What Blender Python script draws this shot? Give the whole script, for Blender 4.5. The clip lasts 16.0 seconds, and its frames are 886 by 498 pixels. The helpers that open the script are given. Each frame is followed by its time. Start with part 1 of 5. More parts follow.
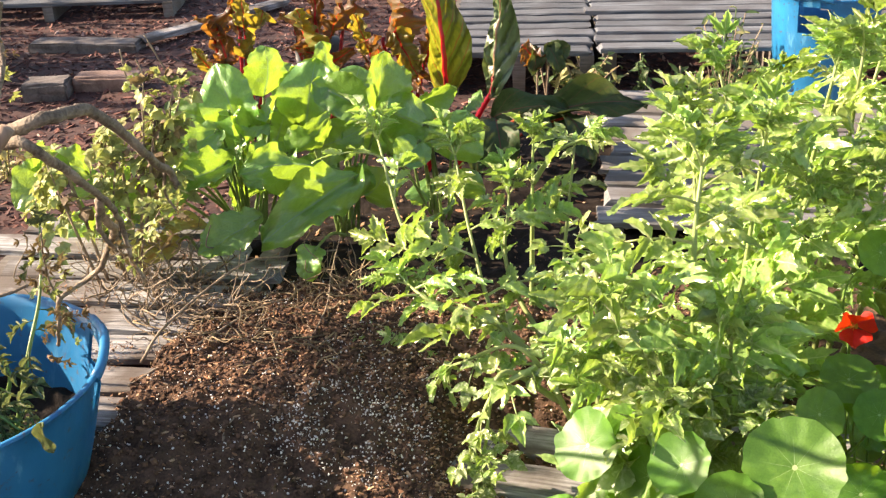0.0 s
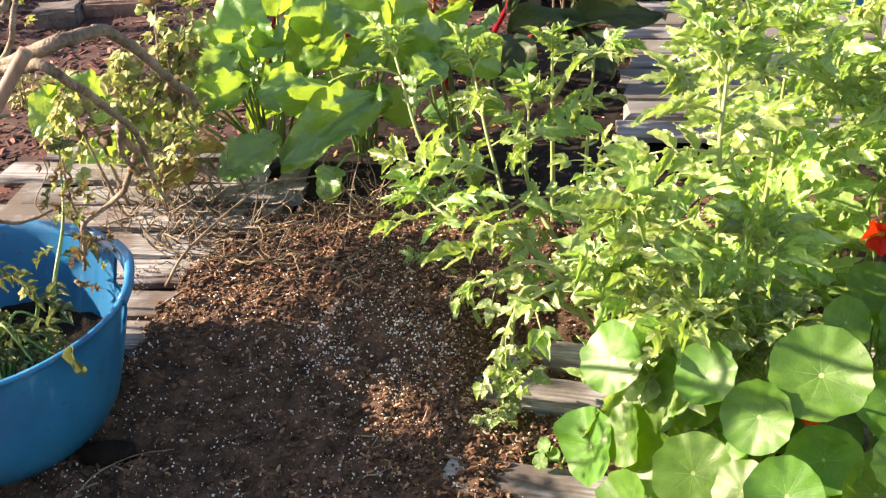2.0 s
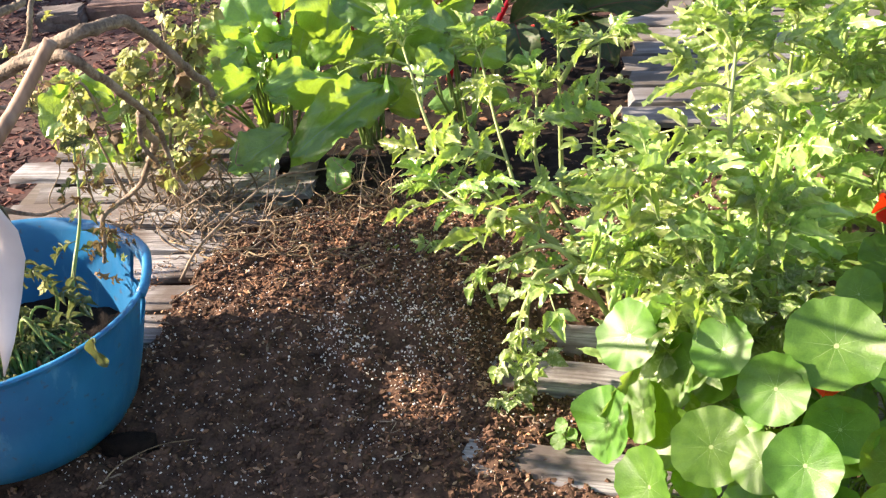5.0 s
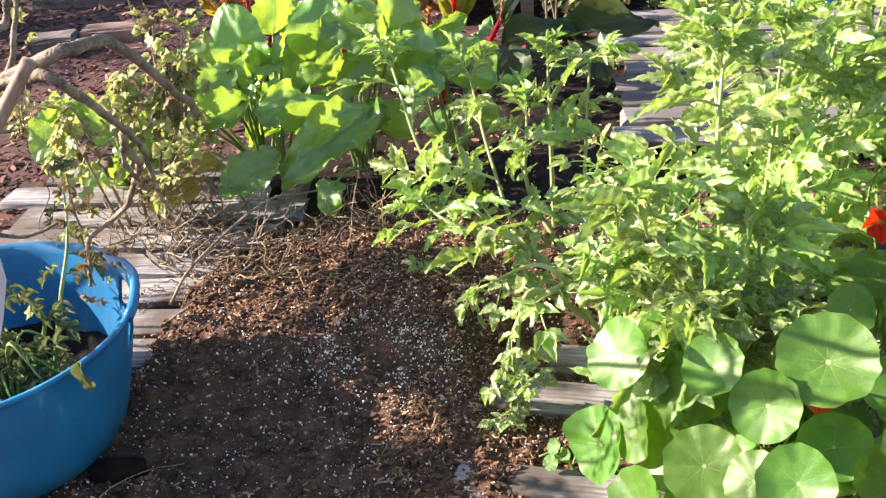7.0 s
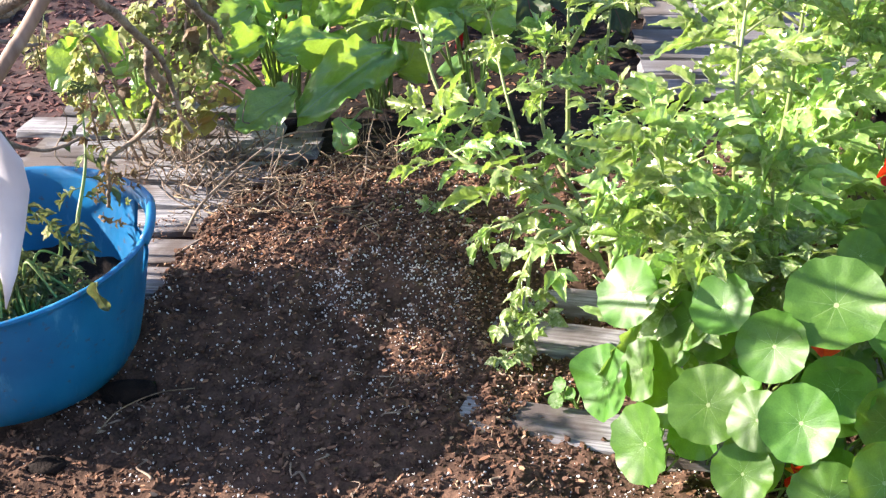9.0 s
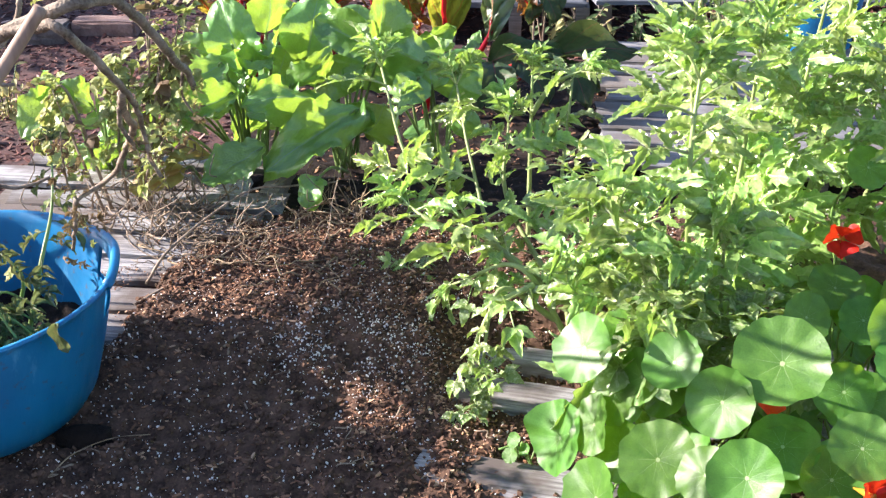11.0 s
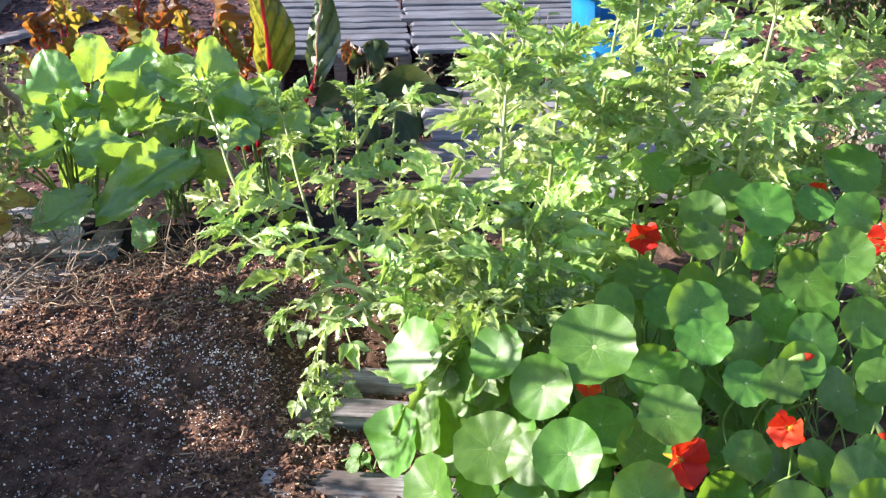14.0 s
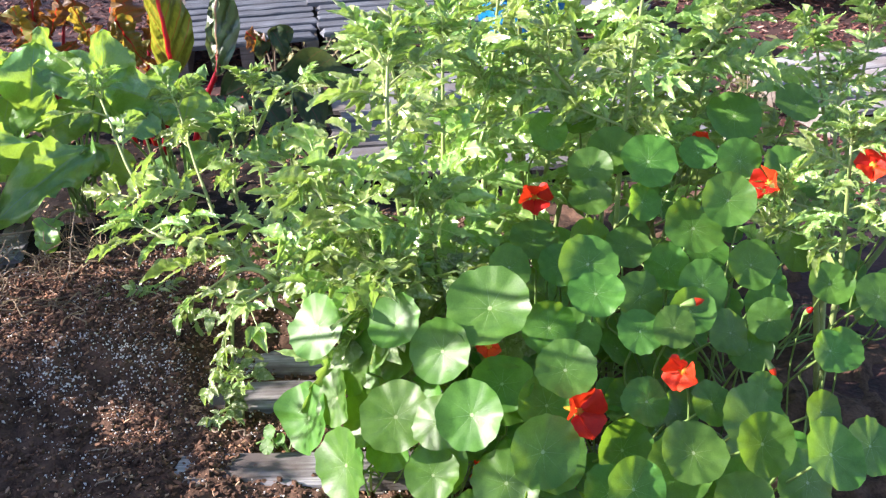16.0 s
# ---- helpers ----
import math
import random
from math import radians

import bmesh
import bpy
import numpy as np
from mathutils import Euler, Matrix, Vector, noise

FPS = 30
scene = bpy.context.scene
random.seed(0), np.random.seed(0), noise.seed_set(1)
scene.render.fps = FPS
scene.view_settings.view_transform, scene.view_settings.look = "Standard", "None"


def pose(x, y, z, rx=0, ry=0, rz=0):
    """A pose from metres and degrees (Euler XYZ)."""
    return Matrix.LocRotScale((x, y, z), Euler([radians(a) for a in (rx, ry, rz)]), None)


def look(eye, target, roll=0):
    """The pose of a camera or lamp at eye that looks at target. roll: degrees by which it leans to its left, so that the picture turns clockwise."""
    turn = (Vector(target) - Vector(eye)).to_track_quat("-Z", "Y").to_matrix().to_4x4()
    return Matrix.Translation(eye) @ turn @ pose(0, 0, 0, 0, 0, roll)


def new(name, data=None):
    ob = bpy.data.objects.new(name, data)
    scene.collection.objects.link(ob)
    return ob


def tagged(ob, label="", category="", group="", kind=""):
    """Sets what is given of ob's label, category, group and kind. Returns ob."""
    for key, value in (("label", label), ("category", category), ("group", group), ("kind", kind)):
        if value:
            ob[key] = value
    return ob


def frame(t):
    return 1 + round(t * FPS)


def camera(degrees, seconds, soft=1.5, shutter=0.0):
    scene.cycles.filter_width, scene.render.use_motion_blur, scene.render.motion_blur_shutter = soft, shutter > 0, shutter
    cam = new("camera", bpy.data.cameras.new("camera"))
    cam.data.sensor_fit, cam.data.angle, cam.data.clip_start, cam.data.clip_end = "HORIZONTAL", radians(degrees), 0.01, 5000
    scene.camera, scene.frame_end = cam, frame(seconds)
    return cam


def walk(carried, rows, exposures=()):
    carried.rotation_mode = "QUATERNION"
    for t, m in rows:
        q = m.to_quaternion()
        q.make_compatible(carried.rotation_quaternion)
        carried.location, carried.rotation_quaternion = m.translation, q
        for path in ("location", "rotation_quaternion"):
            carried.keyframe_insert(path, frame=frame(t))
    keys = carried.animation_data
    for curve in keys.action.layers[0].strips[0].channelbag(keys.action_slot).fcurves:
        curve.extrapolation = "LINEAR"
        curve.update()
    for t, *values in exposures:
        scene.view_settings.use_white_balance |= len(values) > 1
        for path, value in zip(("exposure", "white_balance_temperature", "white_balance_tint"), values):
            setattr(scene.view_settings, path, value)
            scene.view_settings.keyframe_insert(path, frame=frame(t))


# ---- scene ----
cam = camera(44.7, 16.0, soft=1.35)
PATH = [
    (0, (0.09, -0.021, 1.166), (-0.003, 1.768, 0.275), -1.8),
    (0.5, (0.088, -0.014, 1.161), (-0.082, 1.745, 0.226), -2.7),
    (1, (0.091, -0.008, 1.166), (-0.111, 1.738, 0.211), -5.0),
    (1.5, (0.092, -0.009, 1.166), (-0.099, 1.722, 0.183), -7.2),
    (2, (0.08, -0.02, 1.159), (-0.045, 1.697, 0.141), -3.6),
    (2.5, (0.059, -0.028, 1.16), (-0.08, 1.695, 0.154), -3.6),
    (3, (0.047, -0.039, 1.161), (-0.104, 1.697, 0.181), -2.5),
    (3.5, (0.053, -0.047, 1.162), (-0.086, 1.672, 0.148), -4.9),
    (4, (0.055, -0.047, 1.16), (-0.081, 1.666, 0.137), -5.3),
    (6.5, (0.074, -0.044, 1.142), (-0.04, 1.687, 0.147), -4.7),
    (7, (0.075, -0.04, 1.14), (-0.049, 1.697, 0.158), -5.5),
    (7.5, (0.079, -0.041, 1.134), (-0.04, 1.674, 0.111), -5.2),
    (8, (0.075, -0.052, 1.119), (-0.057, 1.644, 0.067), -4.1),
    (8.2, (0.071, -0.057, 1.118), (-0.058, 1.634, 0.058), -3.8),
    (10.3, (0.061, -0.095, 1.11), (-0.092, 1.631, 0.111), -3.4),
    (10.5, (0.064, -0.101, 1.109), (-0.08, 1.632, 0.12), -3.2),
    (11, (0.068, -0.112, 1.11), (-0.001, 1.655, 0.175), -0.6),
    (11.5, (0.042, -0.14, 1.105), (0.01, 1.615, 0.147), 0.0),
    (12, (0.012, -0.17, 1.116), (0.004, 1.625, 0.235), 0.1),
    (12.5, (0.013, -0.189, 1.104), (0.076, 1.605, 0.221), 0.8),
    (13, (0.036, -0.208, 1.095), (0.2, 1.58, 0.215), 0.3),
    (13.5, (0.056, -0.223, 1.075), (0.256, 1.555, 0.181), -0.0),
    (14, (0.079, -0.226, 1.081), (0.307, 1.58, 0.253), 0.4),
    (14.5, (0.092, -0.236, 1.078), (0.328, 1.553, 0.214), -0.9),
    (15, (0.121, -0.237, 1.083), (0.41, 1.558, 0.25), -1.0),
    (15.5, (0.126, -0.243, 1.078), (0.415, 1.547, 0.233), -0.8),
    (16, (0.145, -0.253, 1.064), (0.478, 1.524, 0.208), -2.4),
]
walk(cam, [(t, look(eye, target, roll)) for t, eye, target, roll in PATH], [(0, 1.74, 7650, 20), (3.5, 1.78, 7450, 21.5), (7, 1.79, 6750, 22), (10.5, 1.82, 6050, 22.5), (12, 1.83, 6050, 23), (14, 1.76, 6000, 24), (16, 1.67, 5950, 24)])

# ---- world and sun ----
SUN_AZ, SUN_EL = -84.0, 25.0      # azimuth from +y towards +x, elevation
world = bpy.data.worlds.new("sky")
scene.world = world
world.use_nodes = True
wn = world.node_tree
sky = wn.nodes.new("ShaderNodeTexSky")
sky.sky_type, sky.sun_disc = "NISHITA", False
sky.sun_elevation, sky.sun_rotation = radians(SUN_EL), radians(SUN_AZ)
wn.links.new(sky.outputs[0], wn.nodes["Background"].inputs[0])
wn.nodes["Background"].inputs[1].default_value = 0.095
sd = bpy.data.lights.new("sun", "SUN")
sd.energy, sd.angle, sd.color = 5.0, radians(0.6), (1.0, 0.9, 0.74)
sun = new("sun", sd)
az, el = radians(SUN_AZ), radians(SUN_EL)
sun.matrix_world = look((4 * math.sin(az) * math.cos(el), 4 * math.cos(az) * math.cos(el), 4 * math.sin(el)), (0, 0, 0))


# ---- materials ----
def material(name):
    m = bpy.data.materials.new(name)
    m.use_nodes = True
    nt = m.node_tree
    return m, nt, nt.nodes["Principled BSDF"], nt.nodes["Material Output"]


def node(nt, kind, **values):
    n = nt.nodes.new(kind)
    for key, value in values.items():
        n.inputs[key].default_value = value
    return n


def ramp(nt, source, stops):
    r = nt.nodes.new("ShaderNodeValToRGB")
    els = r.color_ramp.elements
    while len(els) < len(stops):
        els.new(0.5)
    for e, (p, c) in zip(els, stops):
        e.position, e.color = p, (*c, 1)
    nt.links.new(source, r.inputs[0])
    return r


def coords(nt, which="Object", scale=(1, 1, 1)):
    tc, mp = nt.nodes.new("ShaderNodeTexCoord"), nt.nodes.new("ShaderNodeMapping")
    mp.inputs["Scale"].default_value = scale
    nt.links.new(tc.outputs[which], mp.inputs[0])
    return mp.outputs[0]


def mix(nt, a, b, fac, mode="MIX"):
    m = nt.nodes.new("ShaderNodeMix")
    m.data_type, m.blend_type = "RGBA", mode
    for sock, v in ((m.inputs[0], fac), (m.inputs[6], a), (m.inputs[7], b)):
        if hasattr(v, "is_linked"):
            nt.links.new(v, sock)
        elif isinstance(v, tuple):
            sock.default_value = (*v, 1)
        else:
            sock.default_value = v
    return m.outputs[2]


def math_node(nt, op, a, b=0.0):
    m = nt.nodes.new("ShaderNodeMath")
    m.operation = op
    for sock, v in zip(m.inputs, (a, b)):
        if hasattr(v, "is_linked"):
            nt.links.new(v, sock)
        else:
            sock.default_value = v
    return m.outputs[0]


def bump(nt, height, strength, distance, bsdf):
    b = node(nt, "ShaderNodeBump", Strength=strength, Distance=distance)
    nt.links.new(height, b.inputs["Height"])
    nt.links.new(b.outputs[0], bsdf.inputs["Normal"])
    return b


def plain(name, lo, hi, rough=0.8, scale=20.0, metal=0.0, spec=0.5, bump_amount=0.3, dist=0.002, stretch=(1, 1, 1), coord="Object"):
    """A surface of two tones mixed by coarse and fine noise, with fine relief."""
    m, nt, b, out = material(name)
    v = coords(nt, coord, stretch)
    n1, n2 = node(nt, "ShaderNodeTexNoise", Scale=scale, Detail=6.0), node(nt, "ShaderNodeTexNoise", Scale=scale * 7, Detail=4.0)
    for n in (n1, n2):
        nt.links.new(v, n.inputs["Vector"])
    f = math_node(nt, "ADD", math_node(nt, "MULTIPLY", n1.outputs[0], 0.65), math_node(nt, "MULTIPLY", n2.outputs[0], 0.35))
    r = ramp(nt, f, ((0.36, lo), (0.64, hi)))
    info = nt.nodes.new("ShaderNodeObjectInfo")
    shade = math_node(nt, "ADD", 0.82, math_node(nt, "MULTIPLY", info.outputs["Random"], 0.36))
    hs = node(nt, "ShaderNodeHueSaturation")
    nt.links.new(r.outputs[0], hs.inputs["Color"])
    nt.links.new(shade, hs.inputs["Value"])
    nt.links.new(hs.outputs[0], b.inputs["Base Color"])
    b.inputs["Roughness"].default_value, b.inputs["Metallic"].default_value = rough, metal
    b.inputs["Specular IOR Level"].default_value = spec
    bump(nt, f, bump_amount, dist, b)
    return m


def leaf_material(name, dark, light, through_tone, share=0.4, rough=0.42, vein=None, vein_kind="", spec=0.5, hue=0.02, spots=None, spot_scale=5.0, vein_width=0.022, crinkle=0.0016, sheen=0.0, swell=0.0, island=0.0, glow_share=0.6, cells=0.0, wax=0.0):
    """A leaf: a glossy face with grain and veins over a blade that lets light through."""
    m, nt, b, out = material(name)
    v = coords(nt)
    n1, n2 = node(nt, "ShaderNodeTexNoise", Scale=3.0, Detail=5.0), node(nt, "ShaderNodeTexNoise", Scale=26.0, Detail=3.0)
    for n in (n1, n2):
        nt.links.new(v, n.inputs["Vector"])
    f = math_node(nt, "ADD", math_node(nt, "MULTIPLY", n1.outputs[0], 0.6), math_node(nt, "MULTIPLY", n2.outputs[0], 0.4))
    colour = ramp(nt, f, ((0.35, dark), (0.65, light))).outputs[0]
    height = math_node(nt, "ADD", math_node(nt, "MULTIPLY", n1.outputs[0], swell), n2.outputs[0])
    if spots:
        n3 = node(nt, "ShaderNodeTexNoise", Scale=spot_scale, Detail=3.0)
        nt.links.new(v, n3.inputs["Vector"])
        colour = mix(nt, colour, spots, ramp(nt, n3.outputs[0], ((0.5, (0, 0, 0)), (0.62, (1, 1, 1)))).outputs[0])
    if vein:
        sep = nt.nodes.new("ShaderNodeSeparateXYZ")
        nt.links.new(v, sep.inputs[0])
        if vein_kind == "radial":
            ang = math_node(nt, "ARCTAN2", sep.outputs[1], sep.outputs[0])
            wave = math_node(nt, "ABSOLUTE", math_node(nt, "SINE", math_node(nt, "MULTIPLY", ang, 4.5)))
            dist = nt.nodes.new("ShaderNodeVectorMath")
            dist.operation = "LENGTH"
            nt.links.new(v, dist.inputs[0])
            line = math_node(nt, "GREATER_THAN", math_node(nt, "MULTIPLY", wave, 1.0),
                             math_node(nt, "SUBTRACT", 1.0, math_node(nt, "DIVIDE", 0.00022, math_node(nt, "ADD", math_node(nt, "POWER", dist.outputs["Value"], 2.0), 0.02))))
            fade = math_node(nt, "MULTIPLY", line, math_node(nt, "SUBTRACT", 1.0, math_node(nt, "MULTIPLY", dist.outputs["Value"], 1.5)))
            hub = math_node(nt, "LESS_THAN", dist.outputs["Value"], 0.055)
            mask = math_node(nt, "MAXIMUM", fade, hub)
        else:
            ax = math_node(nt, "ABSOLUTE", sep.outputs[0])
            mid = math_node(nt, "LESS_THAN", ax, math_node(nt, "SUBTRACT", vein_width, math_node(nt, "MULTIPLY", sep.outputs[1], vein_width * 0.75)))
            side = math_node(nt, "SINE", math_node(nt, "MULTIPLY", math_node(nt, "SUBTRACT", sep.outputs[1], math_node(nt, "MULTIPLY", ax, 0.75)), 34.0))
            rib = math_node(nt, "MULTIPLY", math_node(nt, "GREATER_THAN", side, 0.975), 0.35)
            mask = math_node(nt, "MAXIMUM", mid, rib)
            if cells:
                fold = math_node(nt, "MULTIPLY", math_node(nt, "MAXIMUM", math_node(nt, "SUBTRACT", math_node(nt, "ADD", math_node(nt, "MULTIPLY", side, -1.0), math_node(nt, "MULTIPLY", n2.outputs[0], 1.4)), 0.9), 0.0), cells)
                colour = mix(nt, colour, tuple(0.3 * c for c in dark), math_node(nt, "MINIMUM", fold, 0.95))
            height = math_node(nt, "ADD", math_node(nt, "MULTIPLY", height, 0.6), math_node(nt, "MULTIPLY", side, -0.1))
        colour = mix(nt, colour, vein, mask)
    info = nt.nodes.new("ShaderNodeObjectInfo")
    hs = node(nt, "ShaderNodeHueSaturation")
    nt.links.new(colour, hs.inputs["Color"])
    nt.links.new(math_node(nt, "ADD", 0.5 - hue / 2, math_node(nt, "MULTIPLY", info.outputs["Random"], hue)), hs.inputs["Hue"])
    tone = math_node(nt, "ADD", 0.78, math_node(nt, "MULTIPLY", info.outputs["Random"], 0.44))
    if island:
        geo = nt.nodes.new("ShaderNodeNewGeometry")
        tone = math_node(nt, "MULTIPLY", tone, math_node(nt, "ADD", 1 - island, math_node(nt, "MULTIPLY", geo.outputs["Random Per Island"], 2 * island)))
    nt.links.new(tone, hs.inputs["Value"])
    nt.links.new(hs.outputs[0], b.inputs["Base Color"])
    b.inputs["Roughness"].default_value = rough
    b.inputs["Specular IOR Level"].default_value = spec
    bm_ = bump(nt, height, 0.45, crinkle, b)
    b.inputs["Coat Weight"].default_value = wax
    b.inputs["Coat Roughness"].default_value = 0.38
    b.inputs["Sheen Weight"].default_value = sheen
    b.inputs["Sheen Roughness"].default_value = 0.4
    tr = nt.nodes.new("ShaderNodeBsdfTranslucent")
    glow = mix(nt, hs.outputs[0], through_tone, glow_share)
    nt.links.new(mix(nt, glow, vein, mask) if vein and vein_kind == "rib" else glow, tr.inputs[0])
    nt.links.new(bm_.outputs[0], tr.inputs["Normal"])
    ms = node(nt, "ShaderNodeMixShader", Fac=share)
    nt.links.new(b.outputs[0], ms.inputs[1])
    nt.links.new(tr.outputs[0], ms.inputs[2])
    nt.links.new(ms.outputs[0], out.inputs[0])
    return m


def wood_material(name, lo, hi, dirt):
    """Weathered board: grain along x, cracks, and patches of dirt."""
    m, nt, b, out = material(name)
    v = coords(nt, "Object", (3, 60, 60))
    g = node(nt, "ShaderNodeTexNoise", Scale=2.2, Detail=8.0, Roughness=0.65)
    nt.links.new(v, g.inputs["Vector"])
    info = nt.nodes.new("ShaderNodeObjectInfo")
    shift = nt.nodes.new("ShaderNodeVectorMath")
    shift.operation = "ADD"
    nt.links.new(coords(nt), shift.inputs[0])
    nt.links.new(info.outputs["Location"], shift.inputs[1])
    p = node(nt, "ShaderNodeTexNoise", Scale=7.0, Detail=5.0)
    nt.links.new(shift.outputs[0], p.inputs["Vector"])
    c = ramp(nt, g.outputs[0], ((0.3, lo), (0.68, hi))).outputs[0]
    c = mix(nt, c, dirt, ramp(nt, p.outputs[0], ((0.4, (0, 0, 0)), (0.58, (0.92, 0.92, 0.92)))).outputs[0])
    hs = node(nt, "ShaderNodeHueSaturation")
    nt.links.new(c, hs.inputs["Color"])
    nt.links.new(math_node(nt, "ADD", 0.75, math_node(nt, "MULTIPLY", info.outputs["Random"], 0.5)), hs.inputs["Value"])
    nt.links.new(hs.outputs[0], b.inputs["Base Color"])
    b.inputs["Roughness"].default_value = 0.82
    bump(nt, g.outputs[0], 0.6, 0.004, b)
    return m


def chip_material(name, stops, rough=0.85):
    m, nt, b, out = material(name)
    geo = nt.nodes.new("ShaderNodeNewGeometry")
    r = ramp(nt, geo.outputs["Random Per Island"], stops)
    n = node(nt, "ShaderNodeTexNoise", Scale=120.0, Detail=3.0)
    nt.links.new(coords(nt), n.inputs["Vector"])
    c = mix(nt, r.outputs[0], n.outputs[0], 0.35, "OVERLAY")
    nt.links.new(c, b.inputs["Base Color"])
    b.inputs["Roughness"].default_value = rough
    bump(nt, n.outputs[0], 0.4, 0.002, b)
    return m


M_MULCH = plain("mulch_ground", (0.02, 0.009, 0.008), (0.085, 0.034, 0.027), 0.9, 14, bump_amount=0.9, dist=0.01)
M_CHIP = chip_material("mulch_chips", ((0.0, (0.026, 0.01, 0.008)), (0.5, (0.115, 0.042, 0.032)), (0.87, (0.22, 0.09, 0.065)), (1.0, (0.45, 0.31, 0.25))))
M_SOIL = plain("potting_soil", (0.045, 0.028, 0.019), (0.175, 0.103, 0.068), 0.95, 30, bump_amount=1.0, dist=0.006, spec=0.2)
# near-black: wet clods, and shade put into the tub and back bed colour
M_SOIL_WET_SHADE = plain("wet_shaded_soil", (0.006, 0.004, 0.003), (0.022, 0.015, 0.011), 0.9, 40, bump_amount=1.0, dist=0.006, spec=0.2)
M_BARK = chip_material("soil_bark", ((0.0, (0.026, 0.013, 0.008)), (0.45, (0.15, 0.07, 0.036)), (0.8, (0.34, 0.175, 0.09)), (1.0, (0.54, 0.36, 0.22))))
M_PERLITE = plain("perlite", (0.66, 0.62, 0.55), (0.9, 0.87, 0.8), 0.8, 60)
M_BOARD = wood_material("weathered_board", (0.06, 0.058, 0.058), (0.46, 0.46, 0.465), (0.09, 0.07, 0.058))
M_BOARD_PALE = wood_material("pale_board", (0.2, 0.19, 0.185), (0.5, 0.49, 0.47), (0.25, 0.22, 0.2))
M_BOARD_DARK = wood_material("dark_board", (0.07, 0.065, 0.06), (0.24, 0.22, 0.2), (0.1, 0.08, 0.06))
M_BOARD_GREY = wood_material("grey_board", (0.1, 0.1, 0.105), (0.28, 0.285, 0.29), (0.13, 0.115, 0.1))
M_DECK = wood_material("deck_board", (0.05, 0.057, 0.066), (0.2, 0.222, 0.245), (0.09, 0.095, 0.105))
M_TWIG = plain("dry_twig", (0.11, 0.075, 0.05), (0.38, 0.3, 0.21), 0.8, 40, stretch=(1, 1, 0.3))
M_STEM_WOOD = plain("woody_stem", (0.09, 0.06, 0.035), (0.36, 0.265, 0.15), 0.75, 30, bump_amount=1.0, dist=0.006)
M_DEADWOOD = plain("dead_wood", (0.085, 0.06, 0.04), (0.36, 0.29, 0.21), 0.8, 42, bump_amount=1.0, dist=0.007)
M_STAKE = plain("stake_wood", (0.16, 0.105, 0.07), (0.34, 0.24, 0.17), 0.7, 25, stretch=(1, 1, 0.15), bump_amount=0.6)
M_STONE = plain("concrete_block", (0.075, 0.062, 0.056), (0.19, 0.165, 0.15), 0.9, 18, bump_amount=0.6, dist=0.004)
M_BRICK = plain("brown_brick", (0.12, 0.075, 0.06), (0.25, 0.17, 0.14), 0.9, 18, bump_amount=0.6, dist=0.004)
M_BLACK = plain("black_plastic", (0.012, 0.012, 0.012), (0.03, 0.03, 0.03), 0.45, 10, bump_amount=0.1)
M_GREYPOT = plain("grey_glaze", (0.4, 0.41, 0.44), (0.55, 0.56, 0.59), 0.5, 8, bump_amount=0.1)

M_NAST = leaf_material("nasturtium_leaf", (0.042, 0.135, 0.018), (0.115, 0.26, 0.038), (0.5, 0.88, 0.03), 0.36, 0.42, (0.38, 0.5, 0.22), "radial", hue=0.03, spec=0.6, crinkle=0.0009, swell=0.9)
M_NAST_STALK = leaf_material("nasturtium_stalk", (0.14, 0.24, 0.06), (0.24, 0.36, 0.1), (0.4, 0.5, 0.1), 0.2, 0.5)
M_TOM = leaf_material("tomato_leaf", (0.1, 0.21, 0.045), (0.37, 0.49, 0.15), (0.56, 0.88, 0.08), 0.31, 0.29, (0.46, 0.55, 0.22), "rib", hue=0.05, spec=1.0, sheen=0.2, crinkle=0.004, swell=0.6, island=0.4)
M_TOM_MINED = leaf_material("leaf_mined_tomato_leaf", (0.12, 0.21, 0.05), (0.24, 0.34, 0.11), (0.5, 0.66, 0.08), 0.28, 0.4, spec=0.9, spots=(0.42, 0.48, 0.28), spot_scale=11.0, hue=0.03, crinkle=0.004, swell=0.6)
M_TOM_STEM = leaf_material("tomato_stem", (0.24, 0.32, 0.1), (0.4, 0.48, 0.2), (0.4, 0.5, 0.1), 0.15, 0.5)
M_TOM_SICK = leaf_material("yellowing_leaf", (0.19, 0.26, 0.07), (0.42, 0.44, 0.18), (0.6, 0.66, 0.15), 0.3, 0.5, spots=(0.32, 0.3, 0.11), hue=0.04, island=0.3)
M_DRY_LEAF = leaf_material("dried_leaf", (0.12, 0.08, 0.04), (0.28, 0.2, 0.1), (0.36, 0.26, 0.1), 0.2, 0.7)
M_MUST = leaf_material("mustard_leaf", (0.07, 0.2, 0.03), (0.17, 0.36, 0.075), (0.58, 0.86, 0.07), 0.34, 0.32, (0.24, 0.4, 0.14), "rib", spec=1.0, glow_share=0.75, hue=0.02, crinkle=0.006, swell=0.8, wax=0.45)
M_MUST_OLD = leaf_material("mustard_leaf_yellow", (0.34, 0.32, 0.06), (0.46, 0.42, 0.12), (0.6, 0.55, 0.1), 0.3, 0.5, spots=(0.35, 0.2, 0.06))
M_MUST_STALK = leaf_material("mustard_stalk", (0.13, 0.21, 0.06), (0.24, 0.35, 0.12), (0.4, 0.55, 0.12), 0.2, 0.4)
M_CHARD = leaf_material("chard_leaf", (0.15, 0.2, 0.025), (0.27, 0.31, 0.035), (0.85, 0.8, 0.04), 0.5, 0.35, (0.5, 0.02, 0.025), "rib", spec=0.8, vein_width=0.075, spots=(0.09, 0.15, 0.02), spot_scale=7.0, glow_share=0.2, cells=1.3)
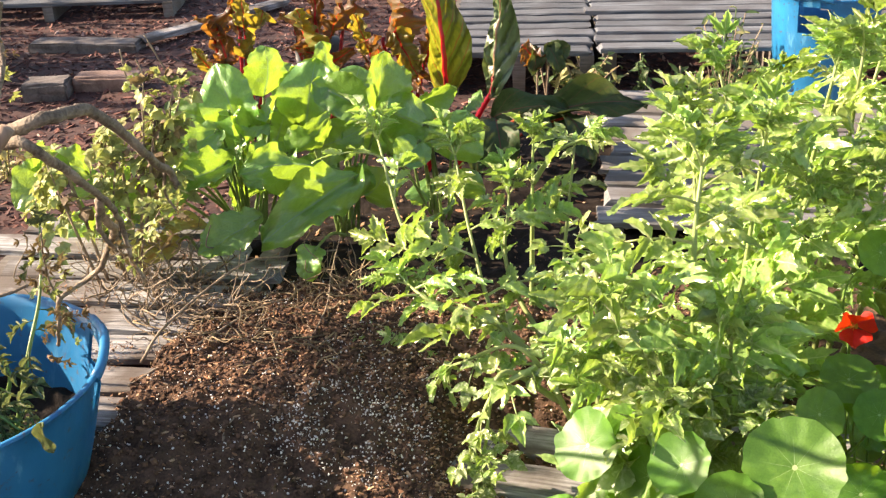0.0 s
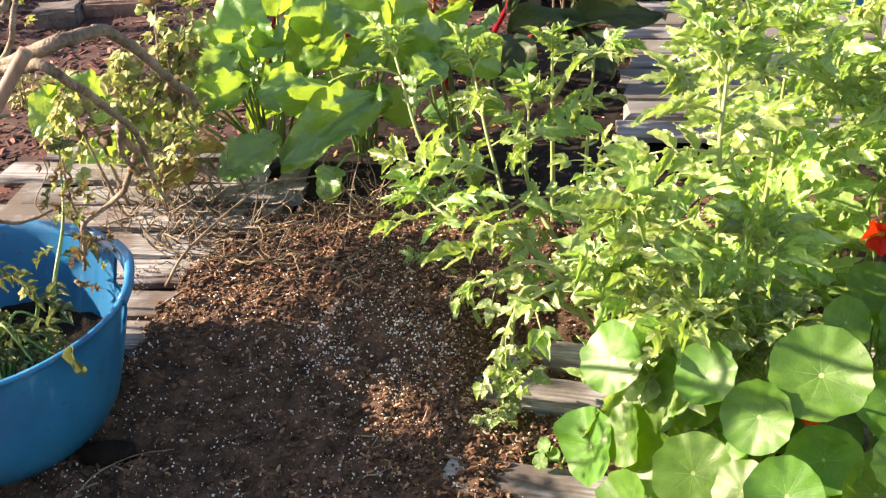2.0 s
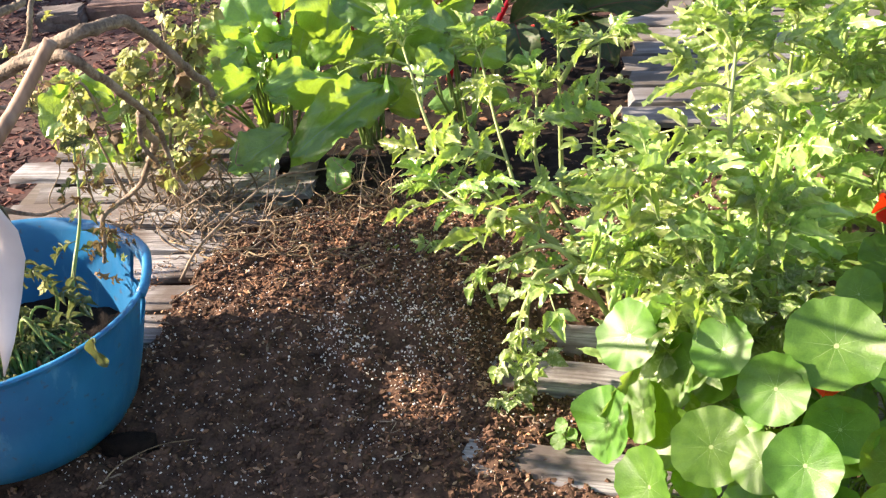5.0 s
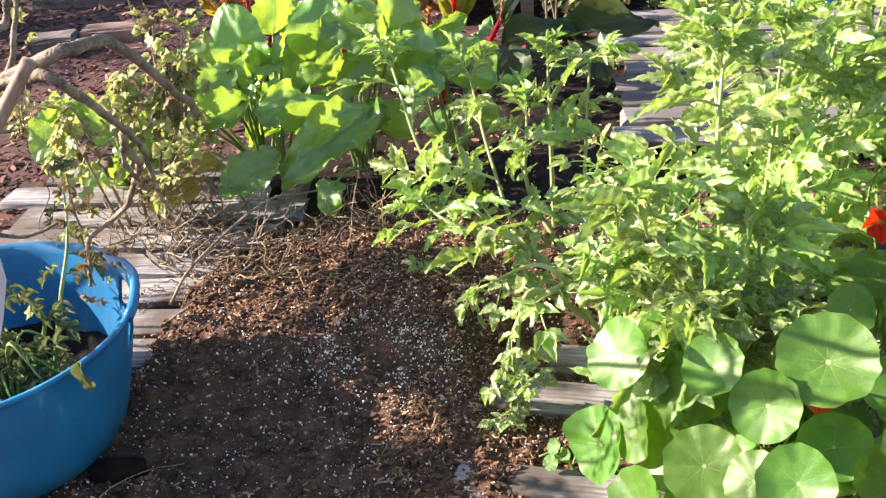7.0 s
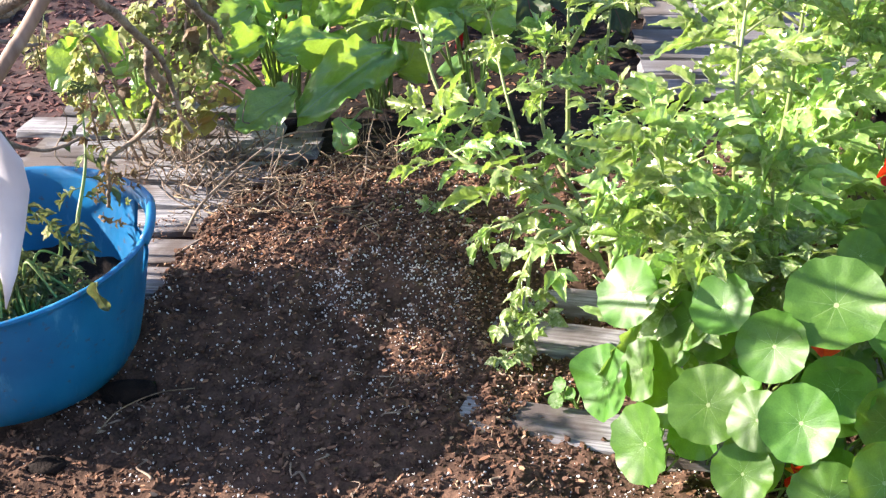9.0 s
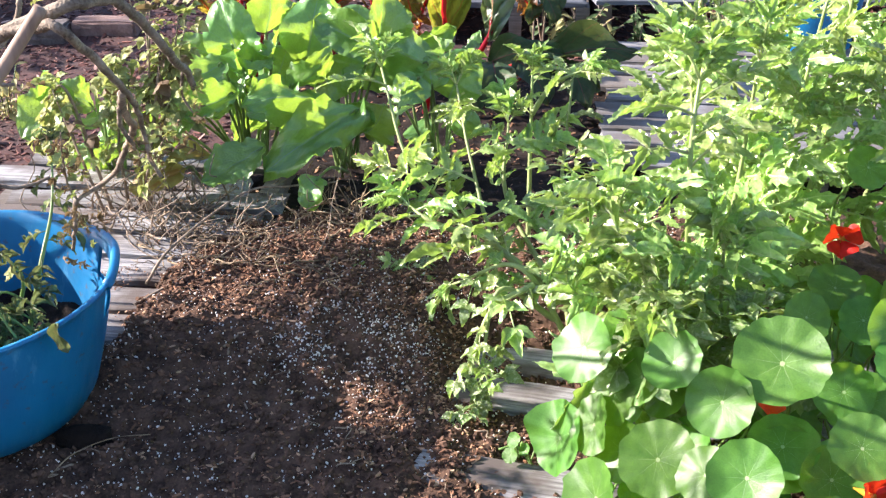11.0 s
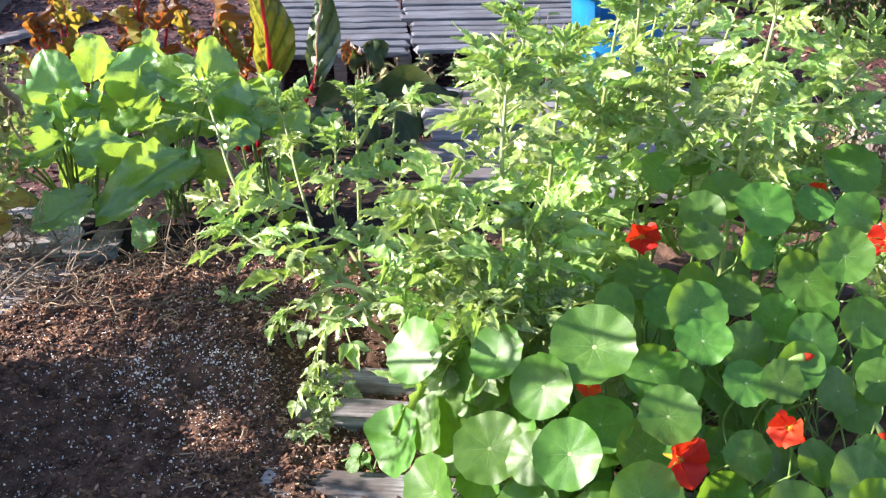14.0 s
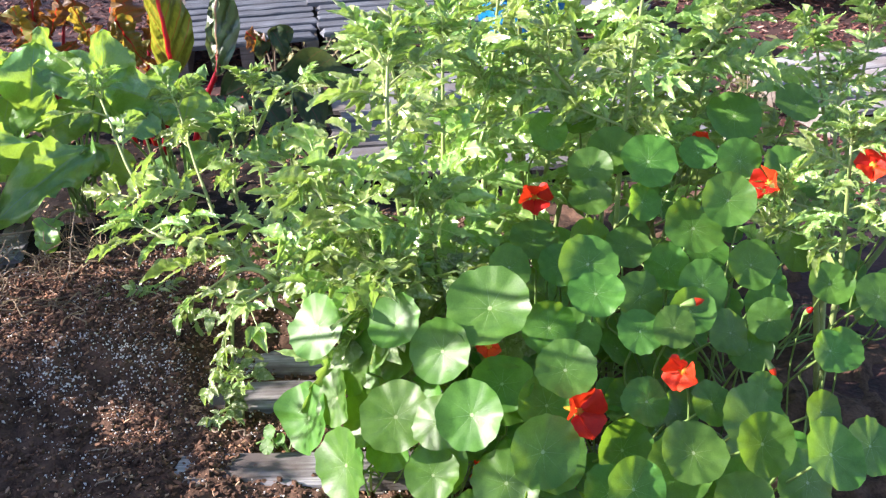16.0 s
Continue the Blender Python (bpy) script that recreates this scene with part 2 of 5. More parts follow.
M_CHARD_GOLD = leaf_material("chard_leaf_gold", (0.1, 0.12, 0.03), (0.22, 0.22, 0.05), (0.75, 0.55, 0.04), 0.4, 0.4, (0.6, 0.05, 0.02), "rib", vein_width=0.05)
M_CHARD_RED = leaf_material("chard_leaf_bronze", (0.05, 0.03, 0.018), (0.14, 0.08, 0.03), (0.6, 0.26, 0.03), 0.4, 0.4, (0.6, 0.03, 0.02), "rib", vein_width=0.05)
M_CHARD_DARK = leaf_material("chard_leaf_dark", (0.025, 0.05, 0.022), (0.055, 0.1, 0.04), (0.2, 0.25, 0.04), 0.2, 0.5, (0.16, 0.08, 0.05), "rib", spec=0.25)
M_CHARD_GREEN = leaf_material("chard_leaf_green", (0.06, 0.11, 0.04), (0.14, 0.21, 0.085), (0.35, 0.42, 0.08), 0.25, 0.36, (0.3, 0.16, 0.1), "rib", spec=1.0, vein_width=0.04, cells=1.0)
M_CHARD_STALK = leaf_material("chard_stalk", (0.22, 0.008, 0.012), (0.42, 0.02, 0.025), (0.85, 0.05, 0.03), 0.25, 0.3)
M_PETAL = leaf_material("nasturtium_petal", (0.6, 0.02, 0.006), (0.78, 0.05, 0.01), (0.9, 0.07, 0.01), 0.35, 0.5, hue=0.01)
M_PETAL_THROAT = leaf_material("petal_throat", (0.75, 0.35, 0.02), (0.85, 0.5, 0.05), (0.9, 0.5, 0.02), 0.4, 0.5)
M_HERB = leaf_material("herb_leaf", (0.045, 0.09, 0.03), (0.1, 0.17, 0.06), (0.25, 0.35, 0.06), 0.3, 0.6)
M_HERB_PALE = leaf_material("herb_leaf_pale", (0.25, 0.26, 0.1), (0.45, 0.42, 0.2), (0.6, 0.55, 0.2), 0.35, 0.6)
M_WILT = leaf_material("wilted_leaf", (0.05, 0.085, 0.03), (0.14, 0.18, 0.07), (0.34, 0.4, 0.1), 0.22, 0.6, spots=(0.2, 0.17, 0.08))
M_HEDGE = leaf_material("hedge_leaf", (0.02, 0.045, 0.012), (0.05, 0.09, 0.025), (0.2, 0.3, 0.04), 0.3, 0.5)


def tub_material():
    """Blue plastic, scuffed pale in upright streaks and flecked with dried soil."""
    m, nt, b, out = material("blue_plastic")
    n = node(nt, "ShaderNodeTexNoise", Scale=9.0, Detail=6.0)
    nt.links.new(coords(nt), n.inputs["Vector"])
    c = ramp(nt, n.outputs[0], ((0.35, (0.003, 0.13, 0.3)), (0.7, (0.007, 0.205, 0.43)))).outputs[0]
    k = node(nt, "ShaderNodeTexNoise", Scale=24.0, Detail=7.0, Roughness=0.7)
    nt.links.new(coords(nt, "Object", (1, 1, 0.22)), k.inputs["Vector"])
    c = mix(nt, c, (0.13, 0.44, 0.64), ramp(nt, k.outputs[0], ((0.58, (0, 0, 0)), (0.74, (0.7, 0.7, 0.7)))).outputs[0])
    d = node(nt, "ShaderNodeTexNoise", Scale=70.0, Detail=4.0)
    nt.links.new(coords(nt), d.inputs["Vector"])
    c = mix(nt, c, (0.09, 0.07, 0.055), ramp(nt, d.outputs[0], ((0.63, (0, 0, 0)), (0.7, (0.6, 0.6, 0.6)))).outputs[0])
    nt.links.new(c, b.inputs["Base Color"])
    nt.links.new(ramp(nt, k.outputs[0], ((0.4, (0.34, 0.34, 0.34)), (0.7, (0.6, 0.6, 0.6)))).outputs[0], b.inputs["Roughness"])
    bump(nt, k.outputs[0], 0.25, 0.004, b)
    tr = node(nt, "ShaderNodeBsdfTranslucent", Color=(0.02, 0.4, 0.85, 1))
    ms = node(nt, "ShaderNodeMixShader", Fac=0.08)
    nt.links.new(b.outputs[0], ms.inputs[1])
    nt.links.new(tr.outputs[0], ms.inputs[2])
    nt.links.new(ms.outputs[0], out.inputs[0])
    return m


def paper_material():
    m, nt, b, out = material("white_sheet")
    n = node(nt, "ShaderNodeTexNoise", Scale=14.0, Detail=4.0)
    nt.links.new(coords(nt), n.inputs["Vector"])
    r = ramp(nt, n.outputs[0], ((0.3, (0.66, 0.65, 0.67)), (0.7, (0.8, 0.79, 0.8))))
    nt.links.new(r.outputs[0], b.inputs["Base Color"])
    b.inputs["Roughness"].default_value = 0.6
    bump(nt, n.outputs[0], 0.3, 0.004, b)
    return m


M_TUB, M_PAPER = tub_material(), paper_material()


# ---- mesh helpers ----
def mesh_from(name, verts, faces, mat, smooth=True):
    me = bpy.data.meshes.new(name)
    me.from_pydata([tuple(v) for v in verts], [], [tuple(f) for f in faces])
    me.materials.append(mat)
    if smooth:
        me.shade_smooth()
    me.update()
    return me


def place(name, me, parent=None, m=None, label=""):
    ob = new(name, me)
    if parent is not None:
        ob.parent = parent
    if m is not None:
        ob.matrix_basis = m
    if label:
        tagged(ob, label)
    return ob


def thing(name, at, label, category, group="", kind=""):
    ob = new(name)
    ob.empty_display_size = 0.05
    ob.location = at
    return tagged(ob, label, category, group, kind)


def tube_data(points, radii, sides=7):
    """Rings swept along points; both ends closed."""
    pts = [Vector(p) for p in points]
    vs, fs = [], []
    side = Vector((1, 0.13, 0.07))
    for i, p in enumerate(pts):
        d = (pts[min(i + 1, len(pts) - 1)] - pts[max(i - 1, 0)]).normalized()
        side = (side - d * side.dot(d))
        side = side.normalized() if side.length > 1e-4 else d.orthogonal().normalized()
        other = d.cross(side)
        for k in range(sides):
            a = 2 * math.pi * k / sides
            vs.append(p + radii[i] * (math.cos(a) * side + math.sin(a) * other))
    for i in range(len(pts) - 1):
        for k in range(sides):
            k2 = (k + 1) % sides
            fs.append((i * sides + k, i * sides + k2, (i + 1) * sides + k2, (i + 1) * sides + k))
    fs.append(tuple(range(sides))[::-1])
    fs.append(tuple((len(pts) - 1) * sides + k for k in range(sides)))
    return vs, fs


def smooth_line(points, n):
    """A curve through points (Catmull-Rom), n samples a span."""
    p = [Vector(q) for q in points]
    p = [p[0] * 2 - p[1]] + p + [p[-1] * 2 - p[-2]]
    out = []
    for i in range(1, len(p) - 2):
        for k in range(n):
            t = k / n
            a, b, c, d = p[i - 1], p[i], p[i + 1], p[i + 2]
            out.append(0.5 * (2 * b + (c - a) * t + (2 * a - 5 * b + 4 * c - d) * t * t + (3 * b - a - 3 * c + d) * t ** 3))
    out.append(p[-2])
    return out


def join(pieces):
    vs, fs = [], []
    for v, f in pieces:
        o = len(vs)
        vs += list(v)
        fs += [tuple(i + o for i in q) for q in f]
    return vs, fs


def blade(rows, cols, width, lift):
    """A leaf blade along +y from 0 to 1: width(s) is the half width, lift(u, s) the height; u runs from -1 to 1."""
    vs, fs = [], []
    for i in range(rows + 1):
        s = i / rows
        for j in range(cols + 1):
            u = 2 * j / cols - 1
            x, y = u * width(s, u), s
            vs.append((x, y, lift(u, s)))
    for i in range(rows):
        for j in range(cols):
            a = i * (cols + 1) + j
            fs.append((a, a + 1, a + cols + 2, a + cols + 1))
    return vs, fs


def aim(base, tip, width, facing):
    """The pose and stretch of a blade from base to tip that turns its face towards facing."""
    b, t, n = Vector(base), Vector(tip), Vector(facing)
    y = t - b
    length = y.length
    y.normalize()
    x = y.cross(n)
    x = x.normalized() if x.length > 1e-3 else y.orthogonal().normalized()
    z = x.cross(y)
    m = Matrix((x, y, z)).transposed().to_4x4()
    m.translation = b
    return m @ Matrix.Diagonal((width, length, length, 1))


def box_data(cx, cy, cz, sx, sy, sz, rnd, wob=0.0):
    vs = []
    for z in (-1, 1):
        for x, y in ((-1, -1), (1, -1), (1, 1), (-1, 1)):
            vs.append((cx + x * sx / 2 + rnd.uniform(-wob, wob), cy + y * sy / 2 + rnd.uniform(-wob, wob), cz + z * sz / 2 + rnd.uniform(-wob, wob)))
    return vs, [(3, 2, 1, 0), (4, 5, 6, 7), (0, 1, 5, 4), (1, 2, 6, 5), (2, 3, 7, 6), (3, 0, 4, 7)]


def scatter(name, n, place_at, size, mat, seed, label, category, flat=0.35, long=2.5, lift=0.0, taper=0.7):
    """Many small splinters or grains as one mesh: place_at(rnd) gives x, y, z or None."""
    rnd = random.Random(seed)
    vs, fs = [], []
    made = 0
    while made < n:
        p = place_at(rnd)
        made += 1
        if p is None:
            continue
        s = size[0] + (size[1] - size[0]) * rnd.random() ** 2
        e = Euler((rnd.uniform(-0.5, 0.5), rnd.uniform(-0.5, 0.5), rnd.uniform(0, 6.28)))
        m = e.to_matrix()
        o = len(vs)
        lx, ly, lz = s * long * rnd.uniform(0.5, 1.2) / 2, s * rnd.uniform(0.6, 1.2) / 2, s * flat * rnd.uniform(0.6, 1.3) / 2
        for z in (-1, 1):
            for x, y in ((-1, -taper), (0.1, -1), (1, -taper * 0.4), (1, taper * 0.5), (0, 1), (-1, taper * 0.6)):
                q = m @ Vector((x * lx * rnd.uniform(0.8, 1.2), y * ly, z * lz))
                vs.append((p[0] + q.x, p[1] + q.y, p[2] + lz + lift + q.z))
        fs += [tuple(o + i for i in q) for q in ((5, 4, 3, 2, 1, 0), (6, 7, 8, 9, 10, 11), (0, 1, 7, 6), (1, 2, 8, 7), (2, 3, 9, 8), (3, 4, 10, 9), (4, 5, 11, 10), (5, 0, 6, 11))]
    ob = new(name, mesh_from(name, vs, fs, mat, False))
    return tagged(ob, label, category, kind="stuff")


# ---- ground ----
GROUND = -0.04


def ground_height(x, y):
    return GROUND + 0.012 * noise.noise((x * 1.7, y * 1.7, 0)) + 0.006 * noise.noise((x * 7, y * 7, 3))


def soil_height(x, y):
    """The potting soil spilled over the boards: a low mound that dips below them at its ragged edge."""
    edge_left = -0.66 + 0.32 * max(0.0, y - 1.6)
    if y < 1.5:
        edge_left = -1.2
    d = min((x - edge_left) / 0.14, (2.14 - y - 0.12 * max(0.0, -x)) / 0.16, (1.25 - x) / 0.3)
    d += 0.5 * noise.noise((x * 6, y * 6, 5)) + 0.3 * noise.noise((x * 17, y * 17, 9))
    h = max(0.0, min(1.0, d + 0.4))
    h = h * h * (3 - 2 * h)
    back = max(0.0, min(1.0, (y - 1.42 + 0.12 * max(0.0, min(1.0, (-0.3 - x) / 0.15))) / 0.2))
    bare = max(0.0, min(1.0, (x + 0.03 - 0.3 * max(0.0, min(0.25, 1.42 - y))) / 0.1)) * max(0.0, min(1.0, (1.68 - y) / 0.1)) * max(0.0, min(1.0, (y - 1.0) / 0.1))
    top = 0.006 + 0.05 * back + 0.012 * math.exp(-((x + 0.2) / 0.25) ** 2 - ((y - 1.85) / 0.2) ** 2)
    top = top * (1 - bare) + bare * (-0.014 + 0.02 * noise.noise((x * 9, y * 14, 21)))
    clods = 0.012 * noise.noise((x * 22, y * 22, 1)) + 0.006 * noise.noise((x * 60, y * 60, 2)) + 0.004 * noise.noise((x * 130, y * 130, 4))
    return -0.06 + h * (0.06 + top) + clods * (0.4 + 0.6 * h)


def sheet(name, x0, x1, y0, y1, nx, ny, height, mat, label, category):
    vs = [(x0 + (x1 - x0) * i / nx, y0 + (y1 - y0) * j / ny) for j in range(ny + 1) for i in range(nx + 1)]
    vs = [(x, y, height(x, y)) for x, y in vs]
    fs = [(j * (nx + 1) + i, j * (nx + 1) + i + 1, (j + 1) * (nx + 1) + i + 1, (j + 1) * (nx + 1) + i) for j in range(ny) for i in range(nx)]
    return tagged(new(name, mesh_from(name, vs, fs, mat)), label, category, kind="structure")


def ground_sheet():
    """One sheet to the horizon: fine near the beds, coarse far off."""
    ticks = [-400, -120, -40, -14, -8] + [-5 + 0.1 * i for i in range(101)] + [8, 14, 40, 120, 400]
    vs = [(x, y + 2, ground_height(x, y + 2)) for y in ticks for x in ticks]
    n = len(ticks)
    fs = [(j * n + i, j * n + i + 1, (j + 1) * n + i + 1, (j + 1) * n + i) for j in range(n - 1) for i in range(n - 1)]
    tagged(new("ground", mesh_from("ground", vs, fs, M_MULCH)), "ground covered in red-brown wood mulch", "ground", kind="structure")


ground_sheet()
sheet("soil_bed", -0.95, 1.3, 0.55, 2.4, 250, 210, soil_height, M_SOIL, "dark loose potting soil spilled over boards", "soil")


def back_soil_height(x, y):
    """Soil of the bed behind, coloured dark for the plants' shade, a little above the mulch, with a ragged edge."""
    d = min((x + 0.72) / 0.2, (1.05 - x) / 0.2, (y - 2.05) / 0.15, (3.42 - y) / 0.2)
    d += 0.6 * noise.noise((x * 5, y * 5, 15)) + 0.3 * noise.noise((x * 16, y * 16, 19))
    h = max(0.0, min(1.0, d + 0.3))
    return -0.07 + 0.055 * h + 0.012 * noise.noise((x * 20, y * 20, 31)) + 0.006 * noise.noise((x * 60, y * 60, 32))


# the plants' shade is painted in through this near-black soil colour
sheet("soil_bed", -0.95, 1.3, 2.0, 3.65, 190, 140, back_soil_height, M_SOIL_WET_SHADE, "bed soil under leafy plants, darkened for their shade", "soil")


def on_mulch(rnd):
    x, y = rnd.uniform(-2.6, 3.0), 2.0 + 3.6 * rnd.random() ** 1.2
    if -0.6 < x < 1.0 and y < 3.3:
        return None
    return x, y, ground_height(x, y)


scatter("mulch_chips", 36000, on_mulch, (0.005, 0.016), M_CHIP, 3, "loose shredded red-brown bark mulch pieces", "mulch", 0.3, 3.2)


def on_soil():
    def at(rnd):
        x, y = rnd.uniform(-0.75, 0.6), rnd.uniform(0.9, 2.2)
        z = soil_height(x, y)
        keep = math.exp(-((x + 0.25) / 0.28) ** 2 - ((y - 1.85) / 0.22) ** 2) + 0.8 * math.exp(-((x - 0.02) / 0.12) ** 2 - ((y - 1.33) / 0.1) ** 2) + 0.9 * math.exp(-((x - 0.04) / 0.06) ** 2 - ((y - 1.5) / 0.09) ** 2) + math.exp(-((x - 0.19) / 0.07) ** 2 - ((y - 1.38) / 0.05) ** 2) + 1.1 * math.exp(-((x - 0.55 * (y - 1.49) + 0.055) / 0.035) ** 2 - ((y - 1.49) / 0.12) ** 2) + 0.07
        return (x, y, z) if z > -0.035 and rnd.random() < keep * (0.6 + noise.noise((x * 8, y * 8, 7))) * 2.6 else None
    return at


def on_perlite(rnd):
    x, y = rnd.uniform(-0.7, 0.7), rnd.uniform(0.85, 2.2)
    z = soil_height(x, y)
    keep = 0.26 + 1.8 * math.exp(-((x + 0.15) / 0.13) ** 2 - ((y - 1.55) / 0.13) ** 2)
    return (x, y, z) if z > -0.035 and rnd.random() < keep * (0.45 + 0.9 * noise.noise((x * 9, y * 9, 11))) else None


scatter("bark_pieces", 90000, on_soil(), (0.0015, 0.006), M_BARK, 5, "brown bark and fibre pieces on the soil", "bark", 0.45, 2.6)
scatter("soil_crumbs", 16000, lambda r: (lambda x, y: (x, y, soil_height(x, y)) if soil_height(x, y) > -0.03 else None)(r.uniform(-0.75, 0.7), r.uniform(0.85, 2.15)), (0.0025, 0.009), M_SOIL, 6, "dark crumbs of loose potting soil", "soil", 0.8, 1.3)
scatter("perlite_grains", 62000, on_perlite, (0.0011, 0.004), M_PERLITE, 7, "white perlite grains mixed in the soil", "perlite", 0.8, 1.1, 0.0015)


def on_back(rnd):
    x, y = rnd.uniform(-0.7, 1.1), rnd.uniform(2.0, 3.5)
    z = back_soil_height(x, y)
    return (x, y, z) if z > -0.05 else None


scatter("bark_pieces", 3200, on_back, (0.002, 0.01), M_BARK, 15, "brown bark and leaf litter on the bed behind", "bark", 0.4, 2.6)


def on_boards(rnd):
    x, y = rnd.gauss(-0.62, 0.16), rnd.uniform(1.6, 2.35)
    return (x, y, 0.044) if noise.noise((x * 11, y * 11, 40)) > 0.05 else None


scatter("board_litter", 5200, on_boards, (0.001, 0.0038), M_BARK, 9, "crumbs of bark and soil lying on boards", "litter", 0.4, 2.4)


# ---- pallets ----
def board_mesh(length, width, thick, seed, mat):
    """A weathered board along x, with rounded long edges, uneven ends and a slight bow."""
    rnd = random.Random(seed)
    n = 8
    vs, fs = [], []
    prof = ((-0.5, 0.25), (-0.44, 0.5), (0.44, 0.5), (0.5, 0.25), (0.5, -0.5), (-0.5, -0.5))
    for i in range(n + 1):
        x = (i / n - 0.5) * length
        bow = rnd.uniform(-0.0015, 0.0015)
        for u, w in prof:
            ex = rnd.uniform(-0.012, 0.012) if i in (0, n) else 0
            vs.append((x + ex, u * width + rnd.uniform(-0.002, 0.002), w * thick + bow))
    k = len(prof)
    for i in range(n):
        for j in range(k):
            j2 = (j + 1) % k
            fs.append((i * k + j, (i + 1) * k + j, (i + 1) * k + j2, i * k + j2))
    fs += [tuple(range(k)), tuple(n * k + j for j in reversed(range(k)))]
    return mesh_from("board", vs, fs, mat, False)


def pallet(at, turn, length, boards, width, pitch, mat, label, seed, height=0.1, thick=0.018, skip=(), jitter=0.02, group="pallets", tilt=0.7):
    """Boards across three bearers, top of the boards at at.z."""
    root = thing("pallet", at, label, "pallet", group)
    root.rotation_euler = (0, 0, radians(turn))
    rnd = random.Random(seed)
    meshes = [board_mesh(length, width, thick, seed + k, mat) for k in range(4)]
    span = (boards - 1) * pitch
    for i in range(boards):
        if i in skip:
            continue
        m = pose(rnd.uniform(-jitter, jitter), -span / 2 + i * pitch + rnd.uniform(-0.004, 0.004), -thick / 2 + rnd.uniform(-0.003, 0.003), rnd.uniform(-1.5, 1.5), rnd.uniform(-0.5, 0.5), rnd.uniform(-tilt, tilt))
        place("board", rnd.choice(meshes), root, m)
    bearer = mesh_from("bearer", *box_data(0, 0, 0, 0.045, span + width, height - thick, rnd, 0.002), M_BOARD_DARK, False)
    for x in (-0.47, 0.0, 0.47):
        place("bearer", bearer, root, pose(x * length, 0, -thick - (height - thick) / 2 - 0.001))
    return root


pallet((-0.77, 1.99, 0.042), -4, 0.66, 8, 0.088, 0.113, M_BOARD, "weathered grey pallet boards half buried in soil", 11, 0.085, jitter=0.09, tilt=3.2)
pallet((0.383, 1.512, 0.0), -12, 0.74, 7, 0.088, 0.116, M_BOARD, "dark weathered pallet boards showing through the soil", 23, 0.06, skip=(1,))
pallet((0.97, 2.86, 0.03), -7, 1.1, 9, 0.098, 0.116, M_BOARD_GREY, "sun-bleached pale grey pallet on the ground", 31, 0.075)
pallet((2.35, 2.8, 0.035), 4, 1.1, 5, 0.095, 0.12, M_BOARD_PALE, "bleached pallet on the mulch beside tomato plants", 41, 0.08)
pallet((0.2, 4.2, 0.115), -1.5, 0.5, 12, 0.071, 0.1, M_DECK, "grey slatted pallet deck on short blocks", 51, 0.155, group="pallet decks")
pallet((1.09, 4.17, 0.125), -1.5, 1.23, 12, 0.071, 0.1, M_DECK, "grey slatted pallet deck on short blocks", 61, 0.16, group="pallet decks")
pallet((-1.95, 5.25, 0.05), 4, 1.15, 8, 0.085, 0.13, M_DECK, "old grey pallet lying on the mulch", 71, 0.1)


# ---- blocks on the mulch ----
loose = place("plank", board_mesh(0.8, 0.075, 0.022, 77, M_BOARD), None, pose(-1.12, 4.62, -0.012, 0, 0, 52))
tagged(loose, "loose weathered grey plank lying on mulch", "plank")


def block(name, at, size, turn, mat, label, category, seed):
    bm = bmesh.new()
    bmesh.ops.create_cube(bm, size=1.0)
    bmesh.ops.scale(bm, vec=size, verts=bm.verts)
    bmesh.ops.bevel(bm, geom=bm.edges[:], offset=0.008, segments=2, affect="EDGES")
    bmesh.ops.subdivide_edges(bm, edges=bm.edges[:], cuts=2, use_grid_fill=True)
    rnd = random.Random(seed)
    for v in bm.verts:
        v.co += Vector((rnd.uniform(-1, 1), rnd.uniform(-1, 1), rnd.uniform(-1, 1))) * 0.004
    me = bpy.data.meshes.new(name)
    bm.to_mesh(me)
    bm.free()
    me.materials.append(mat)
    ob = place(name, me, None, pose(at[0], at[1], at[2] + size[2] / 2 - 0.012, 0, 0, turn))
    return tagged(ob, label, category, "blocks on the mulch")


block("concrete_block", (-1.52, 3.68, GROUND), (0.16, 0.12, 0.07), 8, M_STONE, "grey concrete block on the mulch", "block", 1)
block("brick", (-1.32, 3.76, GROUND), (0.24, 0.1, 0.065), -2, M_BRICK, "flat brown brick on the mulch", "brick", 2)
block("concrete_block", (-1.72, 3.35, GROUND), (0.2, 0.12, 0.07), 14, M_STONE, "grey concrete block on the mulch", "block", 3)
block("concrete_block", (-1.58, 4.28, GROUND), (0.46, 0.12, 0.05), -3, M_STONE, "long grey concrete edging block on the mulch", "block", 4)


# ---- blue tubs ----
def ring_wall(profile, sides=64):
    vs, fs = [], []
    for r, z in profile:
        for k in range(sides):
            a = 2 * math.pi * k / sides
            vs.append((r * math.cos(a), r * math.sin(a), z))
    n = len(profile)
    for i in range(n - 1):
        for k in range(sides):
            k2 = (k + 1) % sides
            fs.append((i * sides + k, i * sides + k2, (i + 1) * sides + k2, (i + 1) * sides + k))
    fs.append(tuple(range(sides))[::-1])
    fs.append(tuple((n - 1) * sides + k for k in range(sides)))
    return vs, fs


